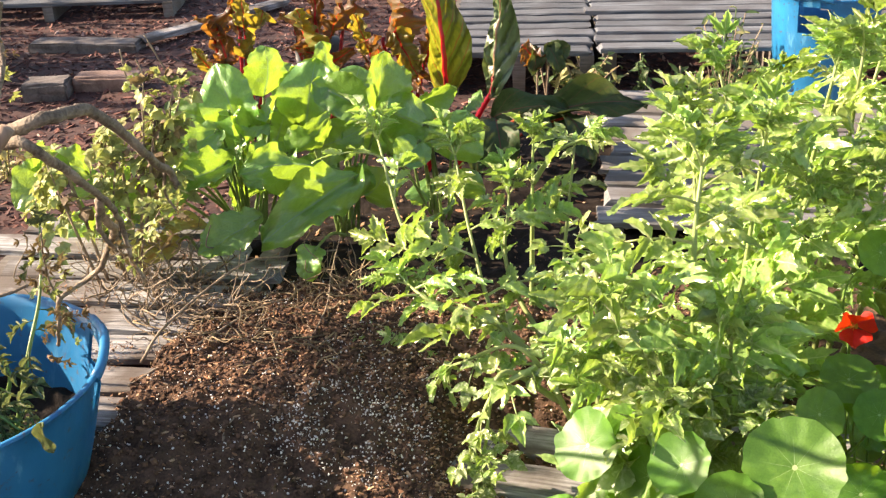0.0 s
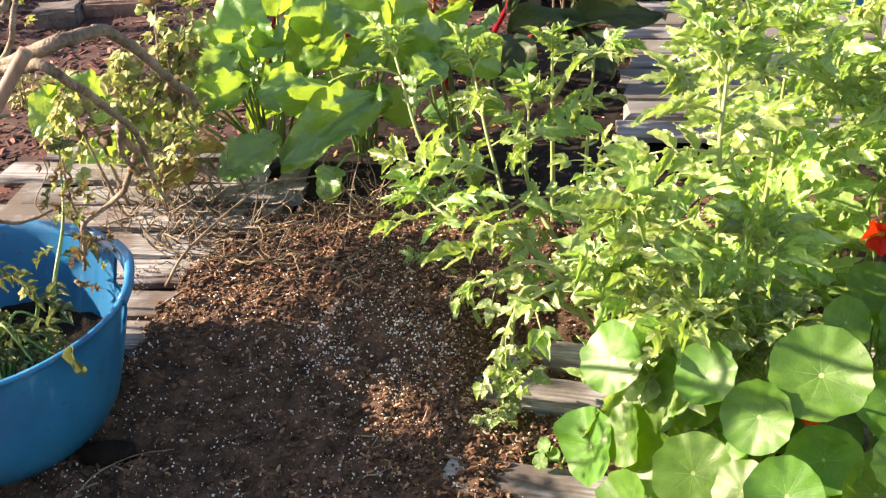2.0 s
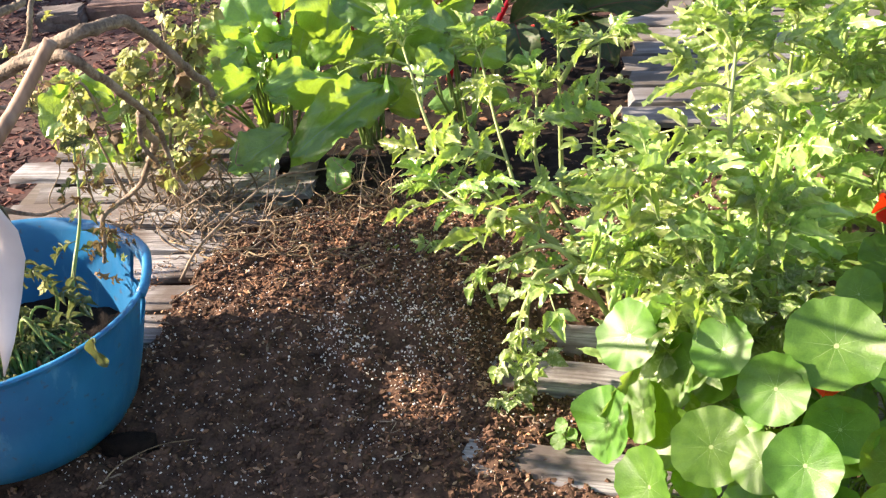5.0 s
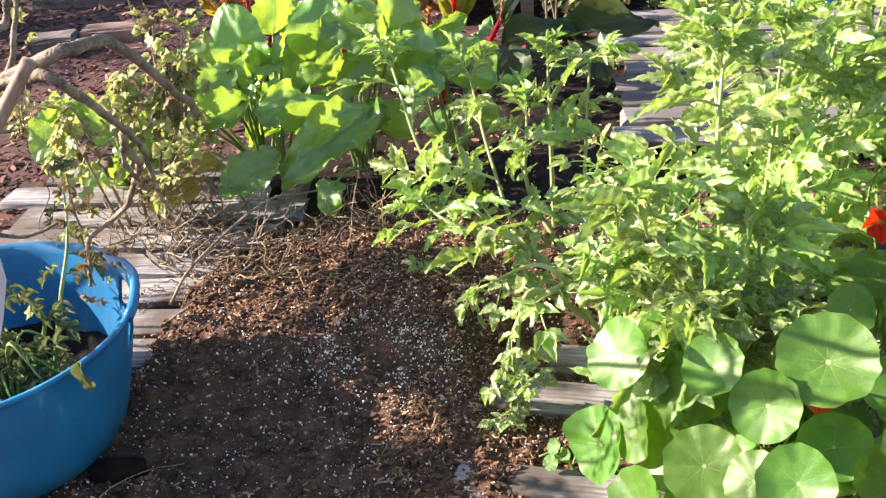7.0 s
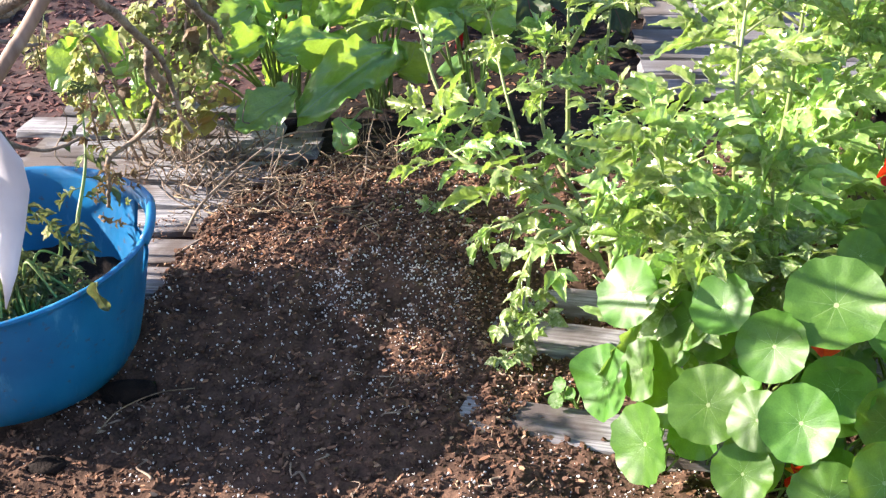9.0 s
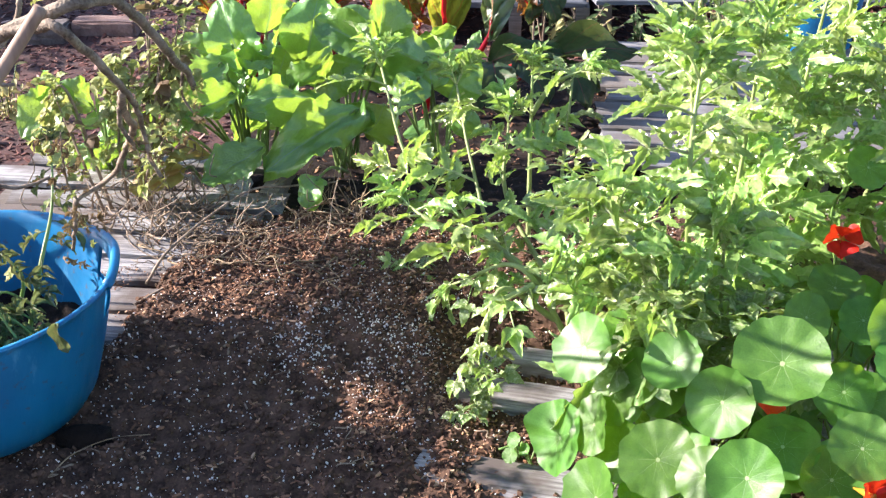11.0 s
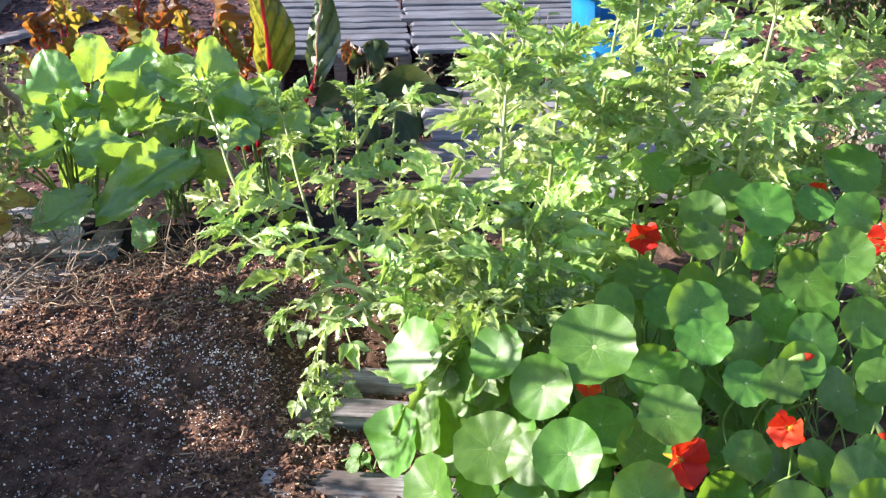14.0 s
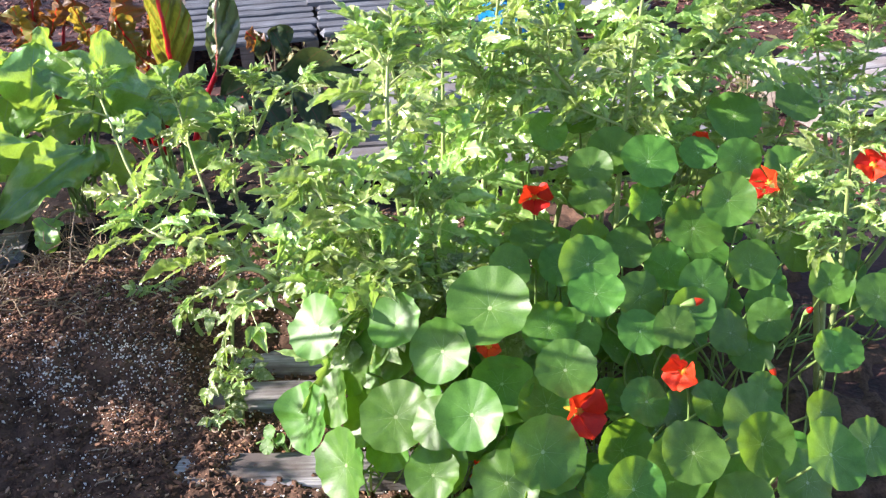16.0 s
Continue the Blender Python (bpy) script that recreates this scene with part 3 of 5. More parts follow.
def tub(at, radius, height, handle_turn, label):
    """A flexible tub: tapered wall with a rolled lip, two loop handles cut in raised ears, soil inside."""
    root = thing("plastic_tub", at, label, "tub", "blue tubs")
    r0, r1 = radius * 0.72, radius
    prof = [(0.02, 0.006), (r0 - 0.04, 0.0), (r0 - 0.012, 0.008), (r0, 0.026)]
    prof += [(r0 + (r1 - r0) * (s ** 0.8), height * s) for s in (0.15, 0.35, 0.55, 0.72, 0.92)]
    prof += [(r1 + 0.001, height * 0.965), (r1 + 0.005, height * 0.98), (r1 + 0.005, height * 0.995), (r1, height), (r1 - 0.006, height * 0.99)]
    prof += [(r0 + (r1 - r0) * (s ** 0.8) - 0.006, height * s) for s in (0.92, 0.72, 0.45, 0.2, 0.06)] + [(0.02, 0.02)]
    vs, fs = ring_wall(prof)
    out = []
    for x, y, z in vs:
        a = math.atan2(y, x) - radians(handle_turn)
        ear = max(0.0, math.cos(a)) ** 40 + max(0.0, -math.cos(a)) ** 40
        k = max(0.0, (z / height - 0.85) / 0.15)
        wob = 1 + 0.006 * math.sin(3 * a + 1) * (z / height)
        out.append((x * wob, y * wob, z + 0.012 * ear * k))
    def in_slot(face):
        if len(face) > 4:
            return False
        c = sum((Vector(out[i]) for i in face), Vector()) / len(face)
        a = math.atan2(c.y, c.x) - radians(handle_turn)
        return 0.72 < c.z / height < 0.955 and abs(math.cos(a)) > 0.955 and c.x * c.x + c.y * c.y > (0.5 * radius) ** 2

    body = place("body", mesh_from("tub_body", out, [q for q in fs if not in_slot(q)], M_TUB), root)
    for turn in (handle_turn, handle_turn + 180):
        line = [((r1 + 0.002) * math.cos(radians(turn + u)), (r1 + 0.002) * math.sin(radians(turn + u)), height + 0.012 * math.cos(radians(turn + u - turn)) ** 40 - 0.004) for u in range(-22, 23, 4)]
        place("handle", mesh_from("handle", *tube_data(line, [0.0085] * len(line), 8), M_TUB), body)
    vs, fs = [], []
    R, n = (r0 + (r1 - r0) * 0.45) - 0.004, 90
    for j in range(33):
        for k in range(n):
            a, r = 2 * math.pi * k / n, max(0.001, R * j / 32)
            x, y = r * math.cos(a), r * math.sin(a)
            vs.append((x, y, height * 0.4 + 0.016 * noise.noise((x * 16, y * 16, at[0])) + 0.008 * noise.noise((x * 50, y * 50, 2))))
    for j in range(32):
        for k in range(n):
            k2 = (k + 1) % n
            fs.append((j * n + k, j * n + k2, (j + 1) * n + k2, (j + 1) * n + k))
    # shade within the walls is put into the soil's near-black colour
    place("soil_fill", mesh_from("soil_fill", vs, fs, M_SOIL_WET_SHADE), root, label="potting soil, darkened for shade inside the tub")
    return root


TUB = (-0.79, 1.375, 0.012)
TUB_R, TUB_H = 0.259, 0.248
tub(TUB, TUB_R, TUB_H, 20, "bright blue flexible plastic tub with wilted plants in dark soil")
tub((1.15, 3.42, GROUND), 0.172, 0.4, 60, "bright blue plastic tub standing on mulch")


# ---- leaf shapes ----
def nasturtium_meshes():
    """Round shield leaves about the stalk's end, of radius 1, with a wavy rim and shallow folds along the veins."""
    out = []
    for k in range(12):
        rnd = random.Random(100 + k)
        rings, n = (0.0, 0.12, 0.35, 0.6, 0.82, 1.0), 54
        ph, cup, sag = rnd.uniform(0, 6), rnd.choice((-0.12, 0.03, 0.1, 0.2)) + rnd.uniform(-0.04, 0.04), rnd.uniform(-0.12, 0.12)
        notch = [rnd.uniform(0.93, 1.04) for _ in range(9)]
        curl, where = rnd.choice((0.0, 0.0, 0.25, 0.4)), rnd.uniform(0, 6.28)
        vs, fs = [(0, 0, -0.03)], []
        for r in rings[1:]:
            for j in range(n):
                a = 2 * math.pi * j / n
                lobe = 1 - 0.028 * r * r * abs(math.sin(4.5 * a)) ** 6
                rr = r * lobe * (1 + (notch[int(a / (2 * math.pi) * 9) % 9] - 1) * r * r * abs(math.cos(4.5 * a)))
                z = cup * r * r + sag * r * r * math.cos(2 * a + ph) - 0.008 * r * abs(math.sin(4.5 * a)) + 0.045 * r ** 3 * math.sin(5 * a + ph) + 0.03 * r ** 4 * math.sin(11 * a + 2 * ph) + curl * r ** 3 * max(0.0, math.cos(a - where)) ** 4
                vs.append((rr * math.cos(a), rr * math.sin(a), z))
        for j in range(n):
            fs.append((0, 1 + j, 1 + (j + 1) % n))
        for i in range(len(rings) - 2):
            for j in range(n):
                a, b = 1 + i * n + j, 1 + i * n + (j + 1) % n
                fs.append((a, a + n, b + n, b))
        out.append(mesh_from("nasturtium_leaf", vs, fs, M_NAST))
    return out


def leaflet(rnd, slim=(0.2, 0.28), teeth=0.52, fold=(0.05, 0.55)):
    """A toothed, pointed leaflet along +y from 0 to 1, folded along its rib and bent down at the tip."""
    crease, droop, twist = rnd.uniform(*fold), rnd.uniform(0.02, 0.5), rnd.uniform(-0.4, 0.4)
    half, phase, roll = rnd.uniform(*slim), rnd.random(), rnd.uniform(-0.12, 0.2)

    def width(s, u):
        w = half * math.sin(math.pi * min(1, (0.02 + 0.98 * s) ** 0.6)) ** 0.95
        rise = (s * 4.2 + phase) % 1.0
        tooth = 1 - teeth * (1 - rise) if abs(u) > 0.9 else 0.87 + 0.13 * rise
        return max(0.004, w * tooth)

    return blade(21, 4, width, lambda u, s: crease * abs(u) * 0.3 * math.sin(math.pi * min(1, s + 0.1)) - droop * s * s * 0.5 + twist * u * s * 0.2 + roll * u * u * math.sin(math.pi * s) + 0.022 * math.sin(17 * s + 5 * u))


def compound_leaf(rnd, mat, name, pairs=3, curl=0.25, slim=(0.2, 0.28), teeth=0.52, fold=(0.05, 0.55)):
    """A pinnate tomato leaf of length 1 along +y: bowed rib, large and small leaflets in pairs, one at the end."""
    pieces = []
    rib = [Vector((0, s, -curl * s * s + 0.08 * s)) for s in (0, 0.2, 0.4, 0.6, 0.75)]
    pieces.append(tube_data(rib, [0.02, 0.018, 0.016, 0.013, 0.01], 5))

    def add(base, angle, size, tilt):
        v, f = leaflet(rnd, slim, teeth, fold)
        m = Matrix.Translation(base) @ Euler((tilt, rnd.uniform(-0.3, 0.3), angle)).to_matrix().to_4x4() @ Matrix.Scale(size, 4)
        pieces.append(([m @ Vector(q) for q in v], f))

    add(rib[-1], rnd.uniform(-0.2, 0.2), rnd.uniform(0.44, 0.58), -curl)
    for i in range(pairs):
        s = 0.26 + 0.46 * i / max(1, pairs - 1)
        at = Vector((0, s, -curl * s * s + 0.08 * s))
        for side in (-1, 1):
            add(at + Vector((0, rnd.uniform(-0.04, 0.04), 0)), -side * rnd.uniform(0.7, 1.15), rnd.uniform(0.36, 0.5) * (0.9 + 0.1 * i), rnd.uniform(-0.4, 0.12))
            if rnd.random() < 0.4:
                add(at + Vector((0, 0.09, 0)), -side * rnd.uniform(0.9, 1.5), rnd.uniform(0.1, 0.16), rnd.uniform(-0.4, 0.4))
    v, f = join(pieces)
    return mesh_from(name, v, f, mat)


def big_leaf(rnd, mat, name, pucker=0.02, fold=0.1, droop=0.15, wave=0.05, waist=0.9, rows=18, cols=12, crumple=0.0, ragged=0.03, frill=0.0):
    """A broad blade of length 1 and width 1 with puckers between its veins and a wavy margin."""
    ph, side, cell = rnd.uniform(0, 6), rnd.uniform(-0.15, 0.15), rnd.uniform(0, 50)

    def width(s, u):
        q = abs(2 * s ** waist - 1)
        w = 0.5 * max(0.0, 1 - q ** 2.5) ** 0.55
        return max(0.012, w * (1 + 0.06 * math.sin(9 * s + ph + 2 * u) + ragged * math.sin(23 * s + 3 * ph + u) + ragged * 0.6 * math.sin(41 * s + ph)))

    def lift(u, s):
        a = abs(u)
        return (fold * a * math.sin(math.pi * min(1, s + 0.15)) + droop * (s - s * s) * 2 + wave * a * a * math.sin(8 * s + ph + (2 if u > 0 else 0)) + side * u * s * 0.4
                + pucker * math.sin(34 * (s - a * 0.35)) * math.sin(math.pi * a) * (0.4 + 0.6 * a)
                + frill * a ** 5 * (math.sin(27 * s + 2 * ph + 3 * u) + 0.6 * math.sin(46 * s + ph))
                + crumple * (noise.noise((u * 2.2, s * 4.5, cell)) + 0.5 * noise.noise((u * 6, s * 11, cell))))

    v, f = blade(rows, cols, width, lift)
    return mesh_from(name, v, f, mat)


TOM_LEAVES = [compound_leaf(random.Random(200 + k), M_TOM, "tomato_leaf", 3 if k % 4 else 4, 0.1 + 0.08 * (k % 6)) for k in range(12)]
TOM_YOUNG = [compound_leaf(random.Random(220 + k), M_TOM, "tomato_leaf", 3, 0.05 + 0.1 * k, (0.15, 0.21), 0.5, (0.5, 1.3)) for k in range(4)]
TOM_BROAD = [compound_leaf(random.Random(230 + k), M_TOM_MINED, "tomato_leaf", 2, 0.4 + 0.15 * k, (0.34, 0.44), 0.16, (0.0, 0.45)) for k in range(5)]
TOM_OVAL = [compound_leaf(random.Random(250 + k), M_TOM if k % 3 else M_TOM_MINED, "tomato_leaf", 2, 0.3 + 0.15 * k, (0.3, 0.38), 0.16, (0.05, 0.5)) for k in range(5)]
SICK_LEAVES = [compound_leaf(random.Random(240 + k), M_DRY_LEAF if k == 6 else M_TOM_SICK, "yellow_leaf", 2, 0.6 + 0.1 * k, (0.4, 0.52), 0.12) for k in range(7)]
NAST_LEAVES = nasturtium_meshes()
MUST_LEAVES = [big_leaf(random.Random(300 + k), M_MUST, "mustard_leaf", 0.008, (-0.2, 0.12, 0.3)[k % 3], 0.16 * (k % 4) - 0.05, 0.08 + 0.06 * (k % 2), 0.9, 24, 16, 0.05, 0.014, 0.045) for k in range(12)]


# ---- tomato plants ----
def tomato(at, stems, label, seed, leaf_size=(0.11, 0.175), spacing=0.038, leaves=None, stem_mat=None, radius=0.0058, start=0.22, group="tomato plants", lean=(0, 0, 0.12)):
    """A sprawling tomato plant: stems as points from foot to tip, with leaves in a spiral and a tuft at each tip."""
    leaves, stem_mat = leaves or TOM_LEAVES, stem_mat or M_TOM_STEM
    root = thing("tomato_plant", at, label, "tomato plant", group)
    rnd = random.Random(seed)
    o = Vector(at)
    young = TOM_YOUNG if leaves is TOM_LEAVES else leaves
    for points in stems:
        line = smooth_line([Vector(p) - o for p in points], 8)
        n = len(line)
        stem = place("stem", mesh_from("tomato_stem", *tube_data(line, [radius * (1.1 - 0.75 * i / n) for i in range(n)], 7), stem_mat), root)
        length = sum((line[i + 1] - line[i]).length for i in range(n - 1))
        count = max(4, int(length / spacing))
        ang = rnd.uniform(0, 6)
        for k in range(count):
            s = start + (1 - start) * (k + rnd.random() * 0.6) / count
            i = min(n - 2, int(s * (n - 1)))
            p = line[i].lerp(line[i + 1], s * (n - 1) - i)
            d = (line[i + 1] - line[i]).normalized()
            ang += 2.4 + rnd.uniform(-0.4, 0.4)
            out = Vector((math.cos(ang), math.sin(ang), 0))
            size = rnd.uniform(*leaf_size) * (1.05 - 0.4 * s)
            way = (out + d * rnd.uniform(0.1, 0.7) + Vector(lean) * rnd.uniform(0.4, 1.6)).normalized()
            face = (Vector((0, 0, 1)) - way * way.z + Vector((-0.65, -0.32, 0)) + Vector((rnd.uniform(-1, 1), rnd.uniform(-1, 1), 0)) * 0.6)
            place("leaf", rnd.choice(leaves), stem, aim(p, p + way * size, size * rnd.uniform(0.85, 1.1), face))
        for k in range(6):
            a = 1.05 * k + rnd.random()
            d = (line[-1] - line[-2]).normalized()
            way = (d * 1.3 + Vector((math.cos(a), math.sin(a), 0)) * 0.8).normalized()
            size = rnd.uniform(0.055, 0.105) * leaf_size[1] / 0.18
            place("leaf", rnd.choice(young), stem, aim(line[-1], line[-1] + way * size, size, Vector((0, 0, 1)) - way * 0.3))
    return root


tomato((0.3, 1.5, -0.02), (
    ((0.3, 1.5, 0.0), (0.206, 1.54, 0.15), (0.1, 1.59, 0.215), (0.05, 1.73, 0.32), (0.02, 1.87, 0.42)),
    ((0.14, 1.57, 0.19), (0.03, 1.66, 0.24), (-0.069, 1.757, 0.31), (-0.125, 1.88, 0.45)),
    ((0.05, 1.6, 0.23), (-0.02, 1.6, 0.26), (-0.06, 1.64, 0.27)),
    ((0.24, 1.53, 0.1), (0.12, 1.72, 0.24), (0.12, 1.82, 0.36)),
), "leafy green tomato plant sprawling over dark soil", 1, (0.11, 0.17), 0.07)
tomato((0.17, 1.93, -0.02), (
    ((0.17, 1.93, -0.02), (0.168, 1.92, 0.25), (0.169, 1.95, 0.42)),
    ((0.168, 1.92, 0.34), (0.21, 1.93, 0.4), (0.27, 1.93, 0.43)),
), "single slender tomato shoot with a starry tip", 34, (0.08, 0.12), 0.11, start=0.6)
tomato((0.25, 1.55, -0.02), (
    ((0.25, 1.5, 0.02), (0.14, 1.5, 0.22), (0.02, 1.55, 0.16)),
    ((0.2, 1.5, 0.12), (0.1, 1.46, 0.2), (0.07, 1.4, 0.06)),
    ((0.16, 1.48, 0.2), (0.09, 1.45, 0.17), (0.05, 1.42, 0.08)),
    ((0.24, 1.6, 0.0), (0.22, 1.75, 0.2), (0.25, 1.96, 0.4)),
    ((0.28, 1.56, 0.0), (0.26, 1.62, 0.22), (0.22, 1.5, 0.4)),
), "tomato plant with drooping side shoots beside boards", 2, (0.075, 0.115), 0.06, TOM_OVAL)
tomato((0.4, 1.4, -0.02), (
    ((0.4, 1.36, 0.0), (0.37, 1.28, 0.35), (0.352, 1.25, 0.54), (0.362, 1.29, 0.63)),
    ((0.42, 1.38, 0.0), (0.4, 1.35, 0.3), (0.25, 1.2, 0.48)),
    ((0.42, 1.42, 0.0), (0.46, 1.42, 0.35), (0.47, 1.41, 0.62)),
    ((0.38, 1.4, 0.0), (0.3, 1.38, 0.2), (0.24, 1.3, 0.32)),
    ((0.45, 1.34, 0.0), (0.42, 1.24, 0.25), (0.4, 1.2, 0.42)),
    ((0.4, 1.3, 0.0), (0.33, 1.23, 0.22), (0.3, 1.21, 0.36)),
), "tall bushy green tomato plant in full sun", 3, (0.135, 0.195), spacing=0.05)
tomato((0.36, 1.32, -0.02), (
    ((0.36, 1.3, 0.0), (0.33, 1.22, 0.2), (0.3, 1.19, 0.31)),
    ((0.4, 1.32, 0.0), (0.36, 1.2, 0.25), (0.34, 1.17, 0.36)),
    ((0.43, 1.3, 0.0), (0.43, 1.22, 0.24), (0.43, 1.17, 0.34)),
), "low tomato shoots with pale leaf-mined broad leaves", 33, (0.1, 0.15), 0.04, TOM_BROAD, start=0.4, lean=(0, -0.2, -0.2))
tomato((0.55, 1.6, -0.02), (
    ((0.55, 1.6, 0.0), (0.58, 1.58, 0.4), (0.6, 1.55, 0.68)),
    ((0.52, 1.65, 0.0), (0.46, 1.68, 0.33), (0.42, 1.68, 0.54)),
    ((0.6, 1.62, 0.0), (0.66, 1.64, 0.4), (0.7, 1.65, 0.66)),
    ((0.5, 1.55, 0.0), (0.5, 1.5, 0.35), (0.53, 1.36, 0.55)),
    ((0.56, 1.7, 0.0), (0.6, 1.82, 0.3), (0.62, 1.9, 0.52)),
), "tall bushy green tomato plant in full sun", 4, spacing=0.052)
tomato((0.7, 1.72, -0.02), (
    ((0.68, 1.7, 0.0), (0.65, 1.6, 0.4), (0.62, 1.5, 0.71)),
    ((0.7, 1.72, 0.0), (0.74, 1.66, 0.45), (0.76, 1.6, 0.75)),
    ((0.74, 1.75, 0.0), (0.82, 1.74, 0.4), (0.88, 1.7, 0.7)),
    ((0.66, 1.75, 0.0), (0.56, 1.78, 0.35), (0.48, 1.78, 0.6)),
    ((0.72, 1.8, 0.0), (0.74, 1.92, 0.3), (0.76, 2.0, 0.55)),
), "tall bushy green tomato plant behind the others", 14, spacing=0.062)
tomato((1.0, 1.75, -0.02), (
    ((0.98, 1.74, 0.0), (0.94, 1.7, 0.3), (0.9, 1.68, 0.52)),
    ((1.0, 1.75, 0.0), (1.02, 1.68, 0.3), (1.03, 1.62, 0.5)),
    ((1.02, 1.78, 0.0), (1.1, 1.8, 0.3), (1.14, 1.82, 0.48)),
    ((0.98, 1.7, 0.0), (0.9, 1.58, 0.25), (0.85, 1.5, 0.4)),
), "leafy tomato plant behind tall nasturtium leaves", 37, spacing=0.06)
tomato((0.76, 1.36, -0.02), (
    ((0.73, 1.3, 0.0), (0.73, 1.29, 0.42), (0.762, 1.29, 0.74)),
    ((0.74, 1.31, 0.42), (0.68, 1.31, 0.52), (0.62, 1.32, 0.6)),
    ((0.76, 1.31, 0.46), (0.84, 1.31, 0.56), (0.92, 1.3, 0.66)),
    ((0.74, 1.4, 0.0), (0.78, 1.5, 0.35), (0.85, 1.6, 0.55)),
), "slender tomato plant rising above nasturtium leaves", 5, (0.1, 0.16), 0.036, start=0.5)
tomato((1.02, 1.12, -0.02), (
    ((1.0, 1.08, 0.0), (1.0, 1.06, 0.3), (0.985, 1.05, 0.52)),
    ((1.05, 1.15, 0.0), (1.06, 1.2, 0.3), (1.11, 1.3, 0.52)),
    ((1.05, 1.15, 0.0), (0.98, 1.1, 0.3), (0.92, 1.1, 0.42)),
), "young tomato plant among nasturtium leaves", 6, (0.08, 0.13), 0.045, start=0.55)
tomato((1.25, 1.55, -0.02), (
    ((1.25, 1.5, 0.0), (1.2, 1.45, 0.3), (1.15, 1.45, 0.55)),
    ((1.28, 1.55, 0.0), (1.32, 1.58, 0.3), (1.35, 1.6, 0.52)),
    ((1.3, 1.7, 0.0), (1.15, 1.75, 0.25), (1.0, 1.7, 0.45)),
    ((1.3, 1.5, 0.0), (1.4, 1.4, 0.3), (1.45, 1.35, 0.5)),
), "silvery green tomato plant at the bed's edge", 7)
tomato((-0.7, 2.1, 0.03), (
    ((-0.71, 2.1, 0.03), (-0.66, 2.1, 0.3), (-0.63, 2.1, 0.5)),
    ((-0.7, 2.08, 0.03), (-0.62, 2.1, 0.28), (-0.57, 2.1, 0.49)),
    ((-0.74, 2.1, 0.03), (-0.74, 2.1, 0.2), (-0.71, 2.08, 0.33)),
    ((-0.78, 2.06, 0.03), (-0.82, 2.06, 0.2), (-0.87, 2.1, 0.33)),
    ((-0.68, 2.05, 0.03), (-0.66, 2.02, 0.16), (-0.6, 2.0, 0.26)),
    ((-0.7, 2.12, 0.03), (-0.63, 2.13, 0.3), (-0.65, 2.1, 0.36), (-0.645, 2.08, 0.24)),
    ((-0.72, 2.12, 0.03), (-0.72, 2.14, 0.3), (-0.73, 2.12, 0.4), (-0.745, 2.1, 0.29)),
    ((-0.78, 2.1, 0.03), (-0.84, 2.12, 0.3), (-0.88, 2.12, 0.31), (-0.92, 2.12, 0.22)),
    ((-0.7, 2.08, 0.03), (-0.63, 2.08, 0.34), (-0.615, 2.1, 0.42), (-0.61, 2.1, 0.37)),
), "sickly yellowing tomato plant with thin dry stems", 8, (0.045, 0.09), 0.024, SICK_LEAVES, M_TWIG, 0.004, 0.45, "yellowing plants", (0, 0, -0.3))


# ---- leafy mustard ----
def crown_rows(seed, n, at, reach, tall, width):
    """Inner leaves of a rosette, fanning out and up from its crown."""
    rnd = random.Random(seed)
    rows = []
    for k in range(n):
        a = 2.4 * k + rnd.uniform(-0.4, 0.4)
        up = rnd.uniform(0.25, 0.95)
        out = Vector((math.cos(a), math.sin(a) * 0.8, 0)) * reach * (1.15 - 0.7 * up)
        tip = Vector(at) + out + Vector((0, 0, tall * up))
        base = Vector(at) + out * 0.5 + Vector((0, 0, tall * up * 0.55))
        rows.append((*base, *tip, width * rnd.uniform(0.8, 1.2), rnd.choice("fsgs")))
    return tuple(rows)


# how a leaf is turned: face on, in its own shade, towards the sun, or with the sun behind it
TURNS = {"f": (-0.05, -0.75, 0.65), "s": (0.14, -0.94, 0.32), "l": (-0.6, -0.48, 0.55), "g": (0.62, -0.72, 0.2)}


def leafy(name, at, rows, label, category, seed, leaves, stalk_mat, facing=(-0.15, -0.75, 0.6), group="", stalk=0.0034, spread=0.4):
    """A rosette of broad leaves. Each row: the blade's base, its tip, its width and how it is turned."""
    root = thing(name, at, label, category, group)
    rnd = random.Random(seed)
    o = Vector(at)
    for row in rows:
        b, t, w = Vector(row[0:3]) - o, Vector(row[3:6]) - o, row[6]
        f = Vector(facing)
        if len(row) > 7:
            f = Vector(TURNS[row[7]])
            if row[7] == "l":
                t = t + Vector((0.02, 0.05, -0.015))
        f = f + Vector((rnd.uniform(-1, 1), rnd.uniform(-1, 1), rnd.uniform(-1, 1))) * spread
        pick, pose_of_leaf = rnd.choice(leaves), aim(b - (t - b) * 0.06, t + (t - b) * 0.04, w * 1.02, f)
        foot = Vector(((b.x * 0.12) + rnd.uniform(-0.03, 0.03), b.y * 0.12 + rnd.uniform(-0.03, 0.03), 0.0))
        mid = foot.lerp(b, 0.55) + Vector((0, 0, 0.02))
        line = smooth_line([foot, mid, b, b.lerp(t, 0.12)], 5)
        holder = place("stalk", mesh_from("leaf_stalk", *tube_data(line, [stalk * (1.25 - 0.6 * i / len(line)) for i in range(len(line))], 7), stalk_mat), root)
        place("leaf", pick, holder, pose_of_leaf)
    return root


